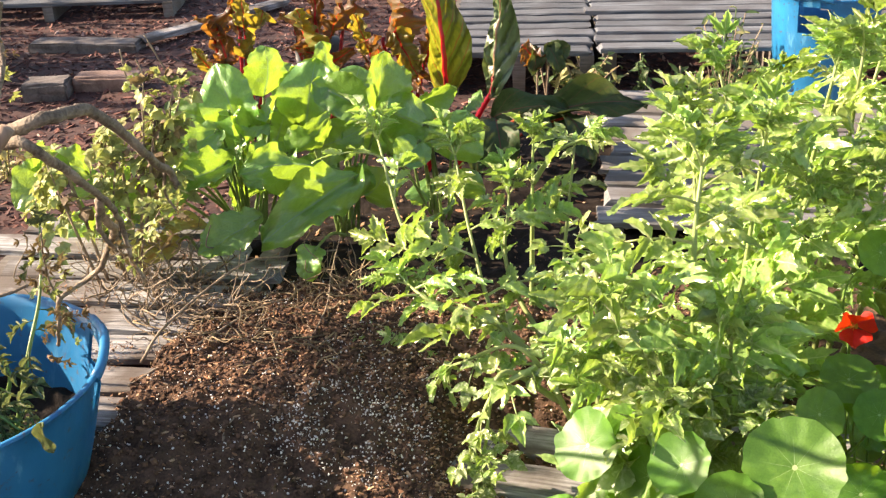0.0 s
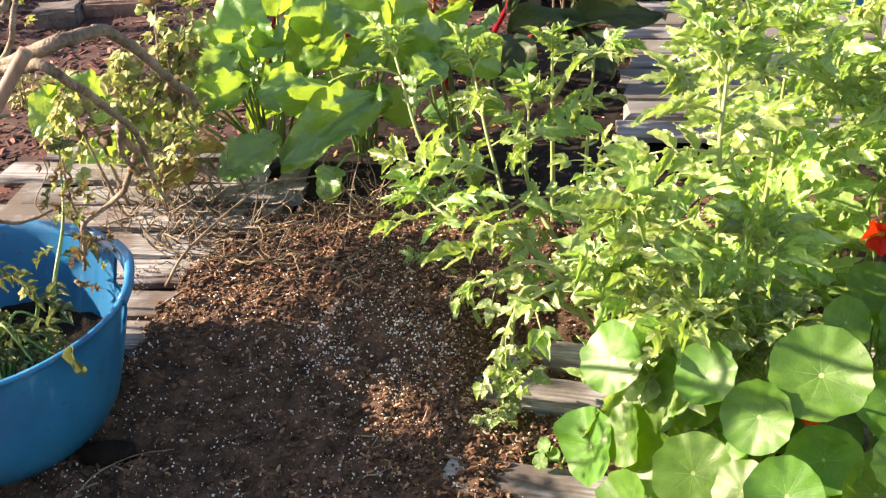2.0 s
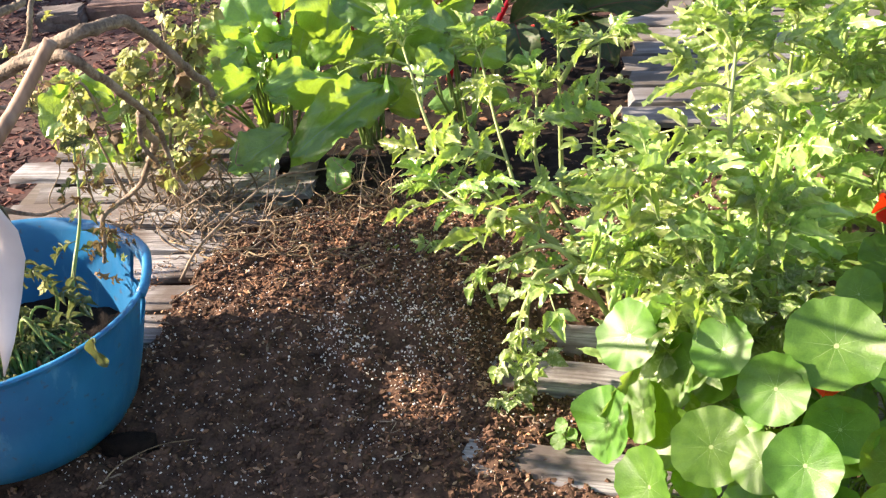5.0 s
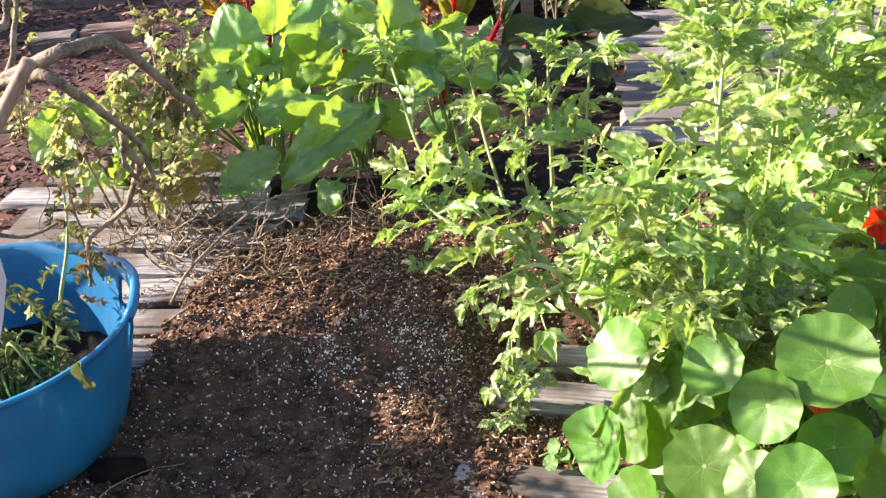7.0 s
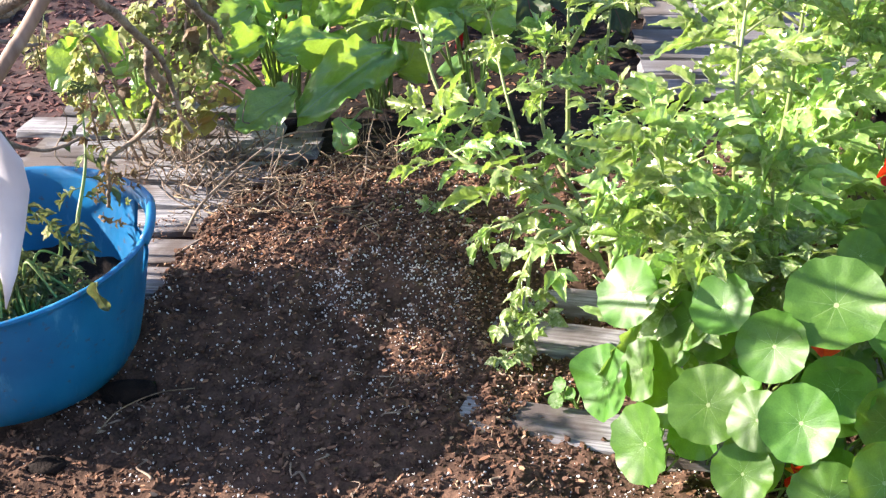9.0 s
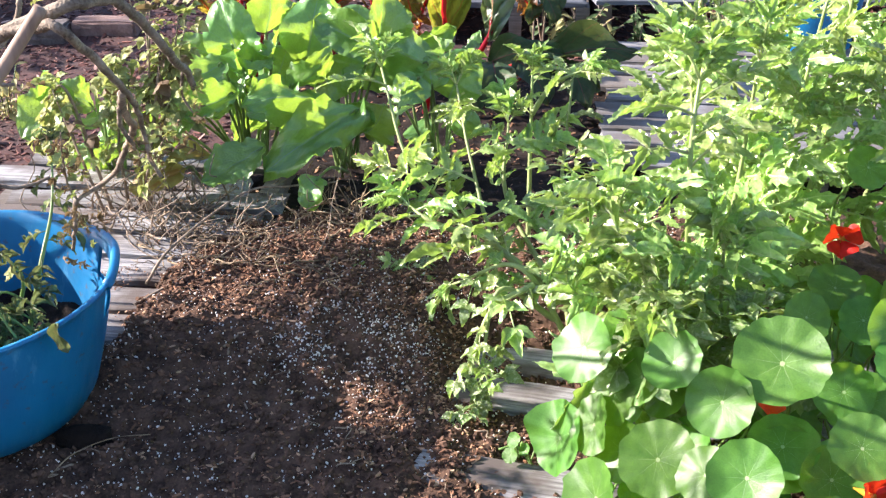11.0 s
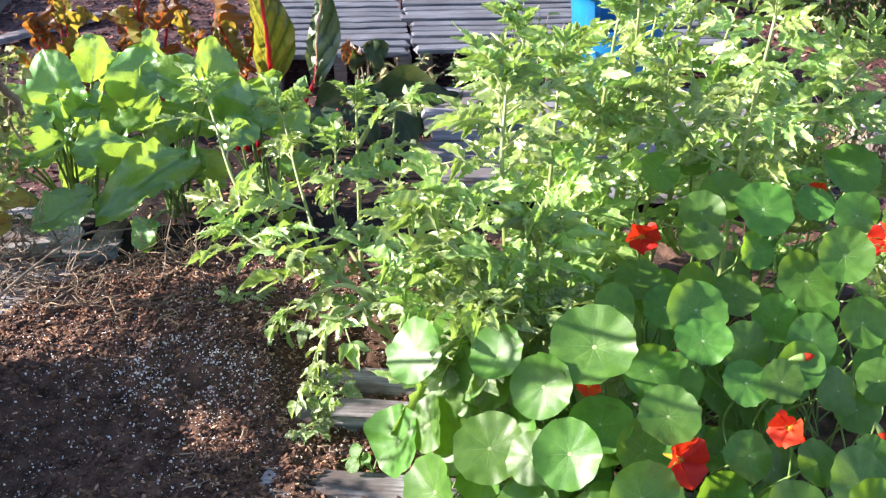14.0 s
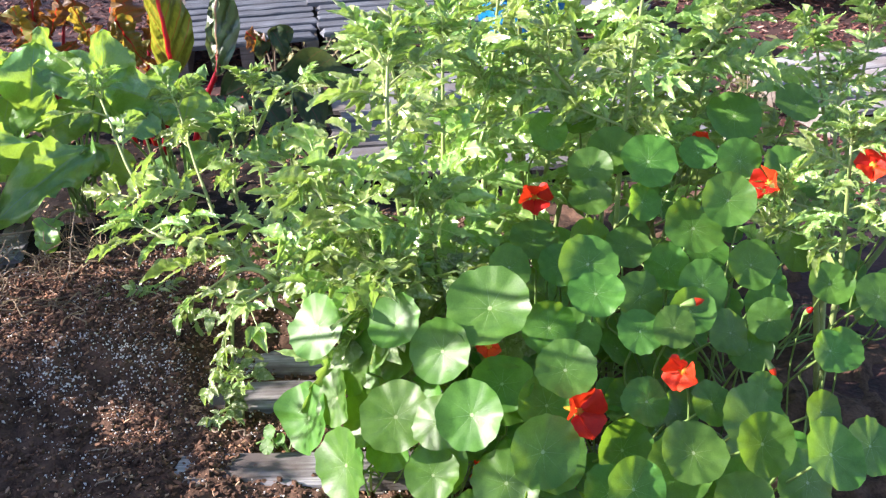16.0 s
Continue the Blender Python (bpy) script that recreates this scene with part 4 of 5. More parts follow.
leafy("mustard_plant", (-0.5, 2.36, 0.02), (
    (-0.42, 2.10, 0.19, -0.54, 2.03, 0.14, 0.095, "f"), (-0.56, 2.42, 0.29, -0.67, 2.40, 0.34, 0.081, "g"), (-0.51, 2.42, 0.26, -0.56, 2.44, 0.43, 0.122, "s"),
    (-0.57, 2.41, 0.30, -0.57, 2.42, 0.42, 0.047, "l"), (-0.47, 2.50, 0.34, -0.46, 2.52, 0.45, 0.121, "g"), (-0.43, 2.50, 0.35, -0.38, 2.50, 0.41, 0.059, "g"),
    (-0.43, 2.35, 0.32, -0.44, 2.36, 0.39, 0.059, "l"), (-0.49, 2.30, 0.30, -0.52, 2.32, 0.36, 0.058, "l"), (-0.49, 2.27, 0.25, -0.45, 2.30, 0.33, 0.061, "l"),
    (-0.61, 2.30, 0.24, -0.65, 2.28, 0.32, 0.113, "s"), (-0.53, 2.25, 0.24, -0.63, 2.18, 0.23, 0.092, "f"), (-0.60, 2.18, 0.27, -0.61, 2.13, 0.21, 0.062, "f"),
    (-0.45, 2.44, 0.21, -0.41, 2.44, 0.31, 0.118, "s"), (-0.54, 2.32, 0.27, -0.56, 2.24, 0.21, 0.086, "f"),
    (-0.496, 2.200, 0.280, -0.595, 2.120, 0.261, 0.072, "f"), (-0.537, 2.300, 0.316, -0.643, 2.220, 0.293, 0.088, "f"), (-0.685, 2.200, 0.219, -0.711, 2.140, 0.161, 0.061, "s"),
    (-0.625, 2.220, 0.229, -0.650, 2.160, 0.172, 0.058, "f"), (-0.526, 2.360, 0.342, -0.486, 2.260, 0.255, 0.081, "l"), (-0.478, 2.400, 0.353, -0.499, 2.320, 0.273, 0.082, "l"),
    (-0.381, 2.300, 0.262, -0.460, 2.200, 0.224, 0.093, "f"),
) + crown_rows(71, 3, (-0.52, 2.42, 0.02), 0.14, 0.26, 0.1), "broad-leaved bright green mustard plant in low sun", "leafy plant", 1, MUST_LEAVES, M_MUST_STALK, group="mustard plants", spread=0.14)
leafy("mustard_plant", (-0.28, 2.42, 0.0), (
    (-0.22, 2.20, 0.24, -0.40, 2.05, 0.16, 0.111, "f"), (-0.30, 2.25, 0.24, -0.46, 2.15, 0.27, 0.098, "f"), (-0.36, 2.45, 0.28, -0.33, 2.48, 0.43, 0.128, "s"),
    (-0.29, 2.50, 0.36, -0.32, 2.52, 0.46, 0.067, "g"), (-0.20, 2.40, 0.33, -0.33, 2.42, 0.39, 0.099, "s"), (-0.18, 2.40, 0.31, -0.16, 2.42, 0.46, 0.097, "g"),
    (-0.37, 2.28, 0.27, -0.28, 2.26, 0.36, 0.076, "g"), (-0.28, 2.44, 0.30, -0.24, 2.42, 0.35, 0.058, "l"), (-0.34, 2.44, 0.22, -0.22, 2.40, 0.28, 0.103, "s"),
    (-0.23, 2.45, 0.21, -0.21, 2.44, 0.31, 0.108, "s"), (-0.29, 2.05, 0.14, -0.31, 2.00, 0.09, 0.061, "f"), (-0.27, 2.30, 0.22, -0.31, 2.22, 0.19, 0.092, "s"),
    (-0.41, 2.56, 0.31, -0.44, 2.58, 0.39, 0.086, "s"), (-0.26, 2.56, 0.32, -0.24, 2.58, 0.38, 0.086, "s"),
) + crown_rows(72, 3, (-0.28, 2.46, 0.0), 0.16, 0.26, 0.1), "broad-leaved bright green mustard plant in low sun", "leafy plant", 2, MUST_LEAVES, M_MUST_STALK, group="mustard plants", spread=0.14)
leafy("mustard_plant", (-0.05, 2.52, 0.0), (
    (-0.06, 2.38, 0.29, -0.17, 2.36, 0.35, 0.112, "s"), (-0.10, 2.55, 0.29, -0.00, 2.52, 0.34, 0.065, "g"), (-0.01, 2.42, 0.20, 0.03, 2.42, 0.31, 0.126, "s"),
    (-0.05, 2.36, 0.24, -0.06, 2.38, 0.31, 0.088, "s"), (0.02, 2.50, 0.29, 0.04, 2.50, 0.34, 0.039, "l"), (-0.16, 2.42, 0.21, -0.11, 2.40, 0.28, 0.101, "s"),
    (-0.15, 2.60, 0.31, -0.13, 2.60, 0.37, 0.058, "s"), (-0.08, 2.34, 0.27, -0.12, 2.28, 0.24, 0.087, "s"),
) + crown_rows(73, 3, (-0.04, 2.5, 0.0), 0.12, 0.22, 0.1), "smaller mustard plant beside red-stemmed chard", "leafy plant", 3, MUST_LEAVES, M_MUST_STALK, group="mustard plants", spread=0.14)
leafy("mustard_plant", (-0.86, 2.36, -0.02), (
    (-0.90, 2.28, 0.23, -0.99, 2.18, 0.18, 0.111), (-0.92, 2.30, 0.22, -0.94, 2.22, 0.31, 0.078), (-0.80, 2.35, 0.18, -0.83, 2.30, 0.27, 0.070),
    (-0.84, 2.3, 0.18, -0.82, 2.2, 0.2, 0.075), (-0.88, 2.34, 0.2, -0.96, 2.3, 0.26, 0.08), (-0.8, 2.3, 0.12, -0.76, 2.24, 0.18, 0.08),
) + crown_rows(74, 7, (-0.86, 2.36, -0.02), 0.12, 0.24, 0.07), "small mustard plant at the edge of the boards", "leafy plant", 4, MUST_LEAVES, M_MUST_STALK, group="mustard plants")
leafy("fallen_leaf", (-0.56, 2.14, 0.1), ((-0.55, 2.13, 0.155, -0.65, 2.07, 0.15, 0.045), (-0.6, 2.09, 0.14, -0.72, 2.07, 0.1, 0.06)),
      "yellowed dying mustard leaves hanging low", "leaf", 5, [big_leaf(random.Random(9), M_MUST_OLD, "old_leaf", 0.02, 0.2, 0.2, 0.08)], M_MUST_STALK)


# ---- chard ----
CHARD = [big_leaf(random.Random(400 + k), M_CHARD, "chard_leaf", 0.05, 0.14, 0.02 + 0.1 * k, 0.07, 0.9, 40, 14, 0.05) for k in range(2)]
CHARD_RED = [big_leaf(random.Random(410 + k), M_CHARD_GOLD if k % 2 else M_CHARD_RED, "chard_leaf", 0.07, 0.25 * (k % 3), 0.2 * (k % 4) - 0.2, 0.22, 0.85, 34, 14, 0.14, 0.16, 0.1) for k in range(7)]
CHARD_DARK = [big_leaf(random.Random(420 + k), M_CHARD_DARK, "chard_leaf", 0.045, 0.14, 0.35, 0.12, 0.85, 20, 12) for k in range(2)]
leafy("chard_plant", (-0.08, 2.86, -0.02), ((-0.035, 2.75, 0.26, -0.065, 2.80, 0.58, 0.11),), "Swiss chard with glowing yellow-green leaf and red stalk", "chard", 1, CHARD, M_CHARD_STALK, (0.4, -0.9, 0.15), "chard plants", 0.008, 0.1)
leafy("chard_plant", (-0.02, 2.88, -0.02), ((0.09, 2.77, 0.25, 0.125, 2.82, 0.58, 0.085),), "Swiss chard with dark green leaf and thick red stalk", "chard", 2, [big_leaf(random.Random(431), M_CHARD_GREEN, "chard_leaf", 0.07, -0.1, 0.02, 0.08, 0.85, 26, 14, 0.06)], M_CHARD_STALK, (-0.5, -0.85, 0.25), "chard plants", 0.008, 0.1)
leafy("chard_plant", (0.02, 2.96, -0.02), ((0.22, 2.95, 0.1, 0.53, 2.98, 0.13, 0.1), (0.1, 2.92, 0.12, 0.3, 2.9, 0.15, 0.09), (0.2, 2.92, 0.09, 0.4, 2.84, 0.07, 0.1), (0.17, 2.8, 0.16, 0.25, 2.7, 0.08, 0.09), (0.1, 2.78, 0.16, 0.12, 2.66, 0.06, 0.1), (0.3, 2.86, 0.14, 0.36, 2.74, 0.05, 0.09), (0.02, 2.78, 0.14, 0.05, 2.66, 0.06, 0.08)), "drooping dark chard leaves lying over the boards", "chard", 3, CHARD_DARK, M_CHARD_STALK, (0.1, -0.65, 0.75), "chard plants", 0.0045, 0.12)
leafy("chard_plant", (-0.14, 2.98, -0.02), ((-0.26, 3.0, 0.3, -0.3, 3.02, 0.4, 0.05), (-0.05, 2.96, 0.2, -0.02, 2.94, 0.3, 0.05), (-0.2, 2.92, 0.18, -0.24, 2.88, 0.28, 0.05), (-0.18, 2.95, 0.36, -0.12, 2.90, 0.26, 0.075), (-0.2, 2.95, 0.3, -0.25, 2.9, 0.36, 0.06), (-0.1, 3.0, 0.28, -0.06, 3.0, 0.4, 0.07), (-0.22, 3.0, 0.32, -0.2, 3.05, 0.46, 0.06), (-0.14, 2.95, 0.22, -0.1, 2.88, 0.26, 0.06)),
      "wilting Swiss chard with bronze leaves and red stalks", "chard", 4, CHARD_RED, M_CHARD_STALK, (0.4, -0.9, 0.3), "chard plants", 0.006, 0.8)
leafy("chard_plant", (-0.68, 3.14, -0.03), ((-0.6, 3.1, 0.16, -0.55, 3.08, 0.26, 0.04), (-0.76, 3.14, 0.2, -0.82, 3.16, 0.27, 0.04), (-0.68, 3.2, 0.3, -0.7, 3.24, 0.42, 0.045), (-0.7, 3.10, 0.24, -0.74, 3.15, 0.37, 0.07), (-0.64, 3.10, 0.26, -0.59, 3.15, 0.38, 0.05), (-0.7, 3.12, 0.2, -0.73, 3.05, 0.26, 0.05), (-0.65, 3.15, 0.34, -0.66, 3.2, 0.45, 0.055), (-0.74, 3.12, 0.3, -0.79, 3.12, 0.38, 0.05)),
      "ragged red and yellow Swiss chard on mulch", "chard", 5, CHARD_RED, M_CHARD_STALK, (0.4, -0.9, 0.3), "chard plants", 0.006, 0.8)
leafy("chard_plant", (-0.42, 3.16, -0.03), ((-0.34, 3.14, 0.18, -0.28, 3.1, 0.24, 0.045), (-0.5, 3.2, 0.24, -0.55, 3.22, 0.36, 0.045), (-0.36, 3.2, 0.32, -0.32, 3.24, 0.44, 0.045), (-0.46, 3.10, 0.28, -0.48, 3.10, 0.4, 0.055), (-0.4, 3.15, 0.3, -0.36, 3.15, 0.42, 0.06), (-0.44, 3.1, 0.26, -0.5, 3.05, 0.3, 0.05), (-0.38, 3.12, 0.24, -0.32, 3.06, 0.29, 0.055), (-0.44, 3.18, 0.34, -0.43, 3.22, 0.47, 0.05)),
      "ragged red and yellow Swiss chard on mulch", "chard", 6, CHARD_RED, M_CHARD_STALK, (0.4, -0.9, 0.3), "chard plants", 0.006, 0.8)


# ---- nasturtiums ----
def nasturtium(at, rows, label, seed, facing):
    """Round leaves on long thin stalks. Each row: the leaf's middle, its radius."""
    root = thing("nasturtium_plant", at, label, "nasturtium", "nasturtiums")
    rnd = random.Random(seed)
    o = Vector(at)
    for x, y, z, r in rows:
        p = Vector((x, y, z)) - o
        n = (Vector(facing) + Vector((rnd.uniform(-1, 1), rnd.uniform(-1, 1), rnd.uniform(-0.6, 0.6))) * 0.24)
        n = (n - Vector((0.5 * max(0.0, min(1.0, (0.5 - x) / 0.15)), 0, 0))).normalized()
        q = n.to_track_quat("Z", "Y") @ Euler((0, 0, rnd.uniform(0, 6.28))).to_quaternion()
        pick, pose_of_leaf = rnd.choice(NAST_LEAVES), Matrix.LocRotScale(p, q, (r * rnd.uniform(0.94, 1.04), r, r))
        foot = Vector((p.x * 0.55 + rnd.uniform(-0.05, 0.05), p.y * 0.55 + rnd.uniform(-0.02, 0.08), 0.02))
        mid = p - n * min(0.12, 0.5 * (p - foot).length) + Vector((0, 0, -0.03))
        line = smooth_line([foot, foot.lerp(mid, 0.6) + Vector((rnd.uniform(-0.02, 0.02), 0.01, 0.02)), mid, p - n * 0.002], 4)
        holder = place("stalk", mesh_from("leaf_stalk", *tube_data(line, [0.0019] * len(line), 5), M_NAST_STALK), root)
        place("leaf", pick, holder, pose_of_leaf)
    return root


nasturtium((0.4, 1.06, -0.02), (
    (0.448, 1.03, 0.347, 0.061), (0.321, 1.067, 0.322, 0.042), (0.375, 1.012, 0.299, 0.046), (0.399, 0.943, 0.235, 0.049), (0.308, 1.041, 0.183, 0.055),
    (0.527, 0.932, 0.292, 0.043), (0.485, 0.87, 0.2, 0.053), (0.6, 1.023, 0.351, 0.041), (0.6, 1.06, 0.38, 0.044), (0.54, 1.05, 0.29, 0.042),
    (0.46, 1.0, 0.22, 0.045), (0.51, 0.96, 0.22, 0.045), (0.36, 0.99, 0.2, 0.042), (0.44, 0.92, 0.13, 0.05), (0.5, 1.12, 0.36, 0.035), (0.587, 1.15, 0.338, 0.034), (0.567, 1.05, 0.27, 0.05), (0.531, 0.99, 0.2, 0.05), (0.456, 1.0, 0.24, 0.046), (0.362, 1.0, 0.12, 0.045), (0.36, 1.09, 0.17, 0.04),
), "nasturtium with large round pale-veined leaves in sun", 1, (0.02, -0.66, 0.7))
nasturtium((0.24, 1.12, -0.02), (
    (0.188, 1.18, 0.11, 0.058), (0.231, 1.058, 0.1, 0.057), (0.215, 1.17, 0.275, 0.052), (0.292, 1.13, 0.255, 0.042), (0.26, 1.15, 0.21, 0.045), (0.232, 1.14, 0.165, 0.046), (0.27, 1.1, 0.15, 0.045),
    (0.3, 1.06, 0.13, 0.045), (0.25, 1.2, 0.27, 0.036), (0.33, 1.14, 0.23, 0.045), (0.28, 1.2, 0.17, 0.045), (0.24, 1.12, 0.06, 0.04), (0.32, 1.18, 0.3, 0.035),
), "sunlit nasturtium leaves turned towards the light", 2, (-0.32, -0.45, 0.4))
nasturtium((0.7, 0.92, -0.02), (
    (0.637, 0.8, 0.205, 0.045), (0.631, 0.897, 0.246, 0.036), (0.716, 0.877, 0.241, 0.034), (0.787, 0.872, 0.25, 0.029), (0.792, 0.8, 0.189, 0.046), (0.793, 0.75, 0.19, 0.045), (0.72, 0.78, 0.172, 0.042),
    (0.695, 0.965, 0.314, 0.032), (0.649, 0.975, 0.309, 0.034), (0.896, 0.78, 0.207, 0.04), (0.6, 0.9, 0.17, 0.045), (0.56, 0.84, 0.15, 0.04), (0.76, 0.85, 0.15, 0.05),
), "shaded green nasturtium leaves above dark soil", 3, (0.12, -0.72, 0.65))
nasturtium((0.72, 0.84, -0.02), (
    (0.724, 0.75, 0.262, 0.042), (0.787, 0.7, 0.27, 0.045), (0.638, 0.76, 0.258, 0.043), (0.748, 0.82, 0.245, 0.05), (0.472, 0.85, 0.226, 0.05), (0.844, 0.82, 0.243, 0.03), (0.898, 0.9, 0.282, 0.032), (0.858, 1.0, 0.283, 0.034), (0.57, 0.78, 0.2, 0.042), (0.69, 0.72, 0.2, 0.04),
), "sunlit nasturtium leaves at the front of the bed", 9, (0.12, -0.72, 0.65))
nasturtium((0.88, 1.0, -0.02), (
    (0.928, 0.92, 0.269, 0.034), (0.87, 1.032, 0.289, 0.036), (0.772, 1.046, 0.329, 0.038), (0.995, 0.95, 0.327, 0.038), (0.82, 0.98, 0.25, 0.036), (1.05, 1.0, 0.3, 0.036),
), "shaded green nasturtium leaves above dark soil", 4, (0.12, -0.72, 0.65))
nasturtium((0.74, 1.2, -0.02), (
    (0.768, 1.082, 0.405, 0.045), (0.812, 1.069, 0.449, 0.041), (0.729, 1.169, 0.482, 0.046), (0.71, 1.139, 0.43, 0.03), (0.641, 1.176, 0.43, 0.034), (0.654, 1.215, 0.46, 0.035), (0.61, 1.293, 0.501, 0.032), (0.666, 1.308, 0.507, 0.03),
    (0.904, 1.253, 0.508, 0.047), (1.008, 1.25, 0.517, 0.038), (0.814, 1.182, 0.482, 0.03), (0.869, 1.154, 0.472, 0.038), (0.7, 1.25, 0.47, 0.042), (0.56, 1.2, 0.36, 0.04), (0.6, 1.2, 0.33, 0.045), (0.95, 1.16, 0.45, 0.038),
), "tall nasturtium leaves on long thin stalks", 5, (-0.02, -0.66, 0.74))

nasturtium((0.78, 1.12, -0.02), (
    (0.682, 1.120, 0.368, 0.036), (0.739, 1.100, 0.335, 0.038), (0.809, 1.120, 0.347, 0.036), (0.853, 1.060, 0.344, 0.038), (0.734, 1.000, 0.315, 0.036), (0.788, 0.980, 0.283, 0.036), (0.677, 1.050, 0.321, 0.040), (0.934, 1.080, 0.345, 0.036), (0.635, 1.160, 0.363, 0.038), (0.960, 1.020, 0.317, 0.036),
), "middle nasturtium leaves between tall and low ones", 8, (0.12, -0.72, 0.65))


def filler_rows(seed, n, x0, x1, y0, y1):
    """Lower leaves under the canopy, whose top rises with distance from the front."""
    rnd = random.Random(seed)
    rows = []
    for _ in range(n):
        x, y = rnd.uniform(x0, x1), rnd.uniform(y0, y1)
        if x > 0.82 and y < 1.26:
            continue
        top = min(0.44, 0.12 + 0.42 * (y - 0.78) + 0.12 * (x - 0.35))
        rows.append((x, y, max(0.04, top * rnd.uniform(0.15, 0.62)), rnd.uniform(0.026, 0.042)))
    return rows


nasturtium((0.62, 1.02, -0.02), filler_rows(61, 84, 0.34, 0.95, 0.8, 1.28), "lower nasturtium leaves in the shade of the canopy", 6, (0.2, -0.6, 0.74))
nasturtium((0.95, 1.28, -0.02), filler_rows(63, 80, 0.58, 1.35, 1.1, 1.55), "lower nasturtium leaves in the shade of the canopy", 11, (0.2, -0.6, 0.74))


def petal_mesh():
    def width(s, u):
        return 0.04 + 0.5 * max(0.0, (s - 0.15) / 0.85) ** 0.7 * (1 - max(0, s - 0.7) * 1.5)
    v, f = blade(8, 6, width, lambda u, s: 0.25 * s * s - 0.1 * u * u + 0.04 * math.sin(5 * u + 6 * s))
    return mesh_from("petal", v, f, M_PETAL)


PETAL = petal_mesh()


def flower(at, facing, size, label, seed):
    """Five petals about a throat, with a short spur behind and a long stalk."""
    root = thing("nasturtium_flower", at, label, "flower", "nasturtium flowers")
    rnd = random.Random(seed)
    q = Vector(facing).normalized().to_track_quat("Z", "Y")
    for k in range(5):
        m = Matrix.LocRotScale((0, 0, 0), q @ Euler((0, 0, 1.2566 * k + rnd.uniform(-0.15, 0.15))).to_quaternion() @ Euler((rnd.uniform(0.2, 0.65), rnd.uniform(-0.25, 0.25), 0)).to_quaternion(), (size * 1.4, size, size))
        place("petal", PETAL, root, m)
    n = Vector(facing).normalized()
    place("throat", mesh_from("throat", *tube_data([n * 0.002, n * -0.008, n * -0.03 + Vector((0, 0, -0.006))], [0.006, 0.005, 0.001], 8), M_PETAL_THROAT), root)
    foot = Vector((rnd.uniform(-0.02, 0.02), 0.04, -at[2] + 0.03))
    line = smooth_line([foot, foot.lerp(-n * 0.03, 0.6) + Vector((0.01, 0.01, 0)), -n * 0.006], 5)
    place("stalk", mesh_from("flower_stalk", *tube_data(line, [0.0017] * len(line), 5), M_NAST_STALK), root)


flower((0.578, 1.262, 0.405), (-0.1, -0.8, 0.2), 0.029, "orange-red nasturtium flower among leaves", 1)
flower((0.682, 0.9, 0.285), (-0.65, -0.6, 0.25), 0.028, "orange-red nasturtium flower among leaves", 2)
flower((0.894, 1.105, 0.452), (-0.8, -0.4, 0.3), 0.028, "orange-red nasturtium flower seen from the side", 3)
flower((0.536, 0.9, 0.245), (0.35, -0.8, 0.1), 0.038, "orange-red nasturtium flower hanging below a leaf", 4)
flower((0.425, 1.0, 0.1), (0.3, -0.8, 0.3), 0.028, "orange-red nasturtium flower low among leaves", 5)
flower((1.018, 1.04, 0.49), (-0.5, -0.6, 0.5), 0.026, "orange-red nasturtium flower beside tomato shoots", 6)
flower((0.452, 1.06, 0.27), (-0.2, -0.8, 0.4), 0.02, "orange-red nasturtium flower low among leaves", 7)
flower((0.83, 1.21, 0.49), (-0.3, -0.7, 0.5), 0.016, "orange-red nasturtium flower peeping between leaves", 8)


def bud(at, way, size):
    root = thing("nasturtium_bud", at, "closed orange-tipped nasturtium bud", "flower bud", "nasturtium buds")
    d = Vector(way).normalized()
    place("bud_tip", mesh_from("bud_tip", *tube_data([d * size * k for k in (0.0, 0.3, 0.7, 1.0)], [size * 0.3, size * 0.34, size * 0.24, size * 0.03], 8), M_PETAL), root)
    place("bud_base", mesh_from("bud_base", *tube_data([d * size * k for k in (-0.9, -0.5, 0.0, 0.25)], [size * 0.05, size * 0.22, size * 0.34, size * 0.36], 8), M_NAST_STALK), root)
    line = smooth_line([(0.01, 0.03, -at[2] + 0.03), (0.0, 0.03, -at[2] * 0.4), -d * size * 0.85], 5)
    place("stalk", mesh_from("bud_stalk", *tube_data(line, [0.0015] * len(line), 5), M_NAST_STALK), root)


bud((0.73, 0.99, 0.335), (0.9, -0.2, 0.2), 0.018)
bud((0.905, 0.98, 0.3), (0.1, -0.4, 0.5), 0.014)
bud((0.81, 0.9, 0.27), (0.2, -0.5, -0.5), 0.014)


# ---- woody stems, stake and sheet over the tub ----
def rod(name, lines, mat, label, category, parts="branch", at=None, group=""):
    at = Vector(at if at is not None else lines[0][0][0])
    root = thing(name, at, label, category, group)
    for pts, r0, r1, knob in lines:
        fine = 16 if name == "dead_bush" else 9
        line = smooth_line([Vector(p) - at for p in pts], fine)
        if name == "dead_bush":
            line = [p + Vector(noise.noise_vector(p * 55 + at)) * 0.0022 for p in line]
        rnd = random.Random(int(abs(pts[0][0]) * 1e4) + len(pts))
        n = len(line)
        radii = [(r0 + (r1 - r0) * i / (n - 1)) * (1 + knob * rnd.uniform(-0.5, 0.8) * (rnd.random() < 0.4)) for i in range(n)]
        place(parts, mesh_from(parts, *tube_data(line, radii, 9), mat), root)
    return root


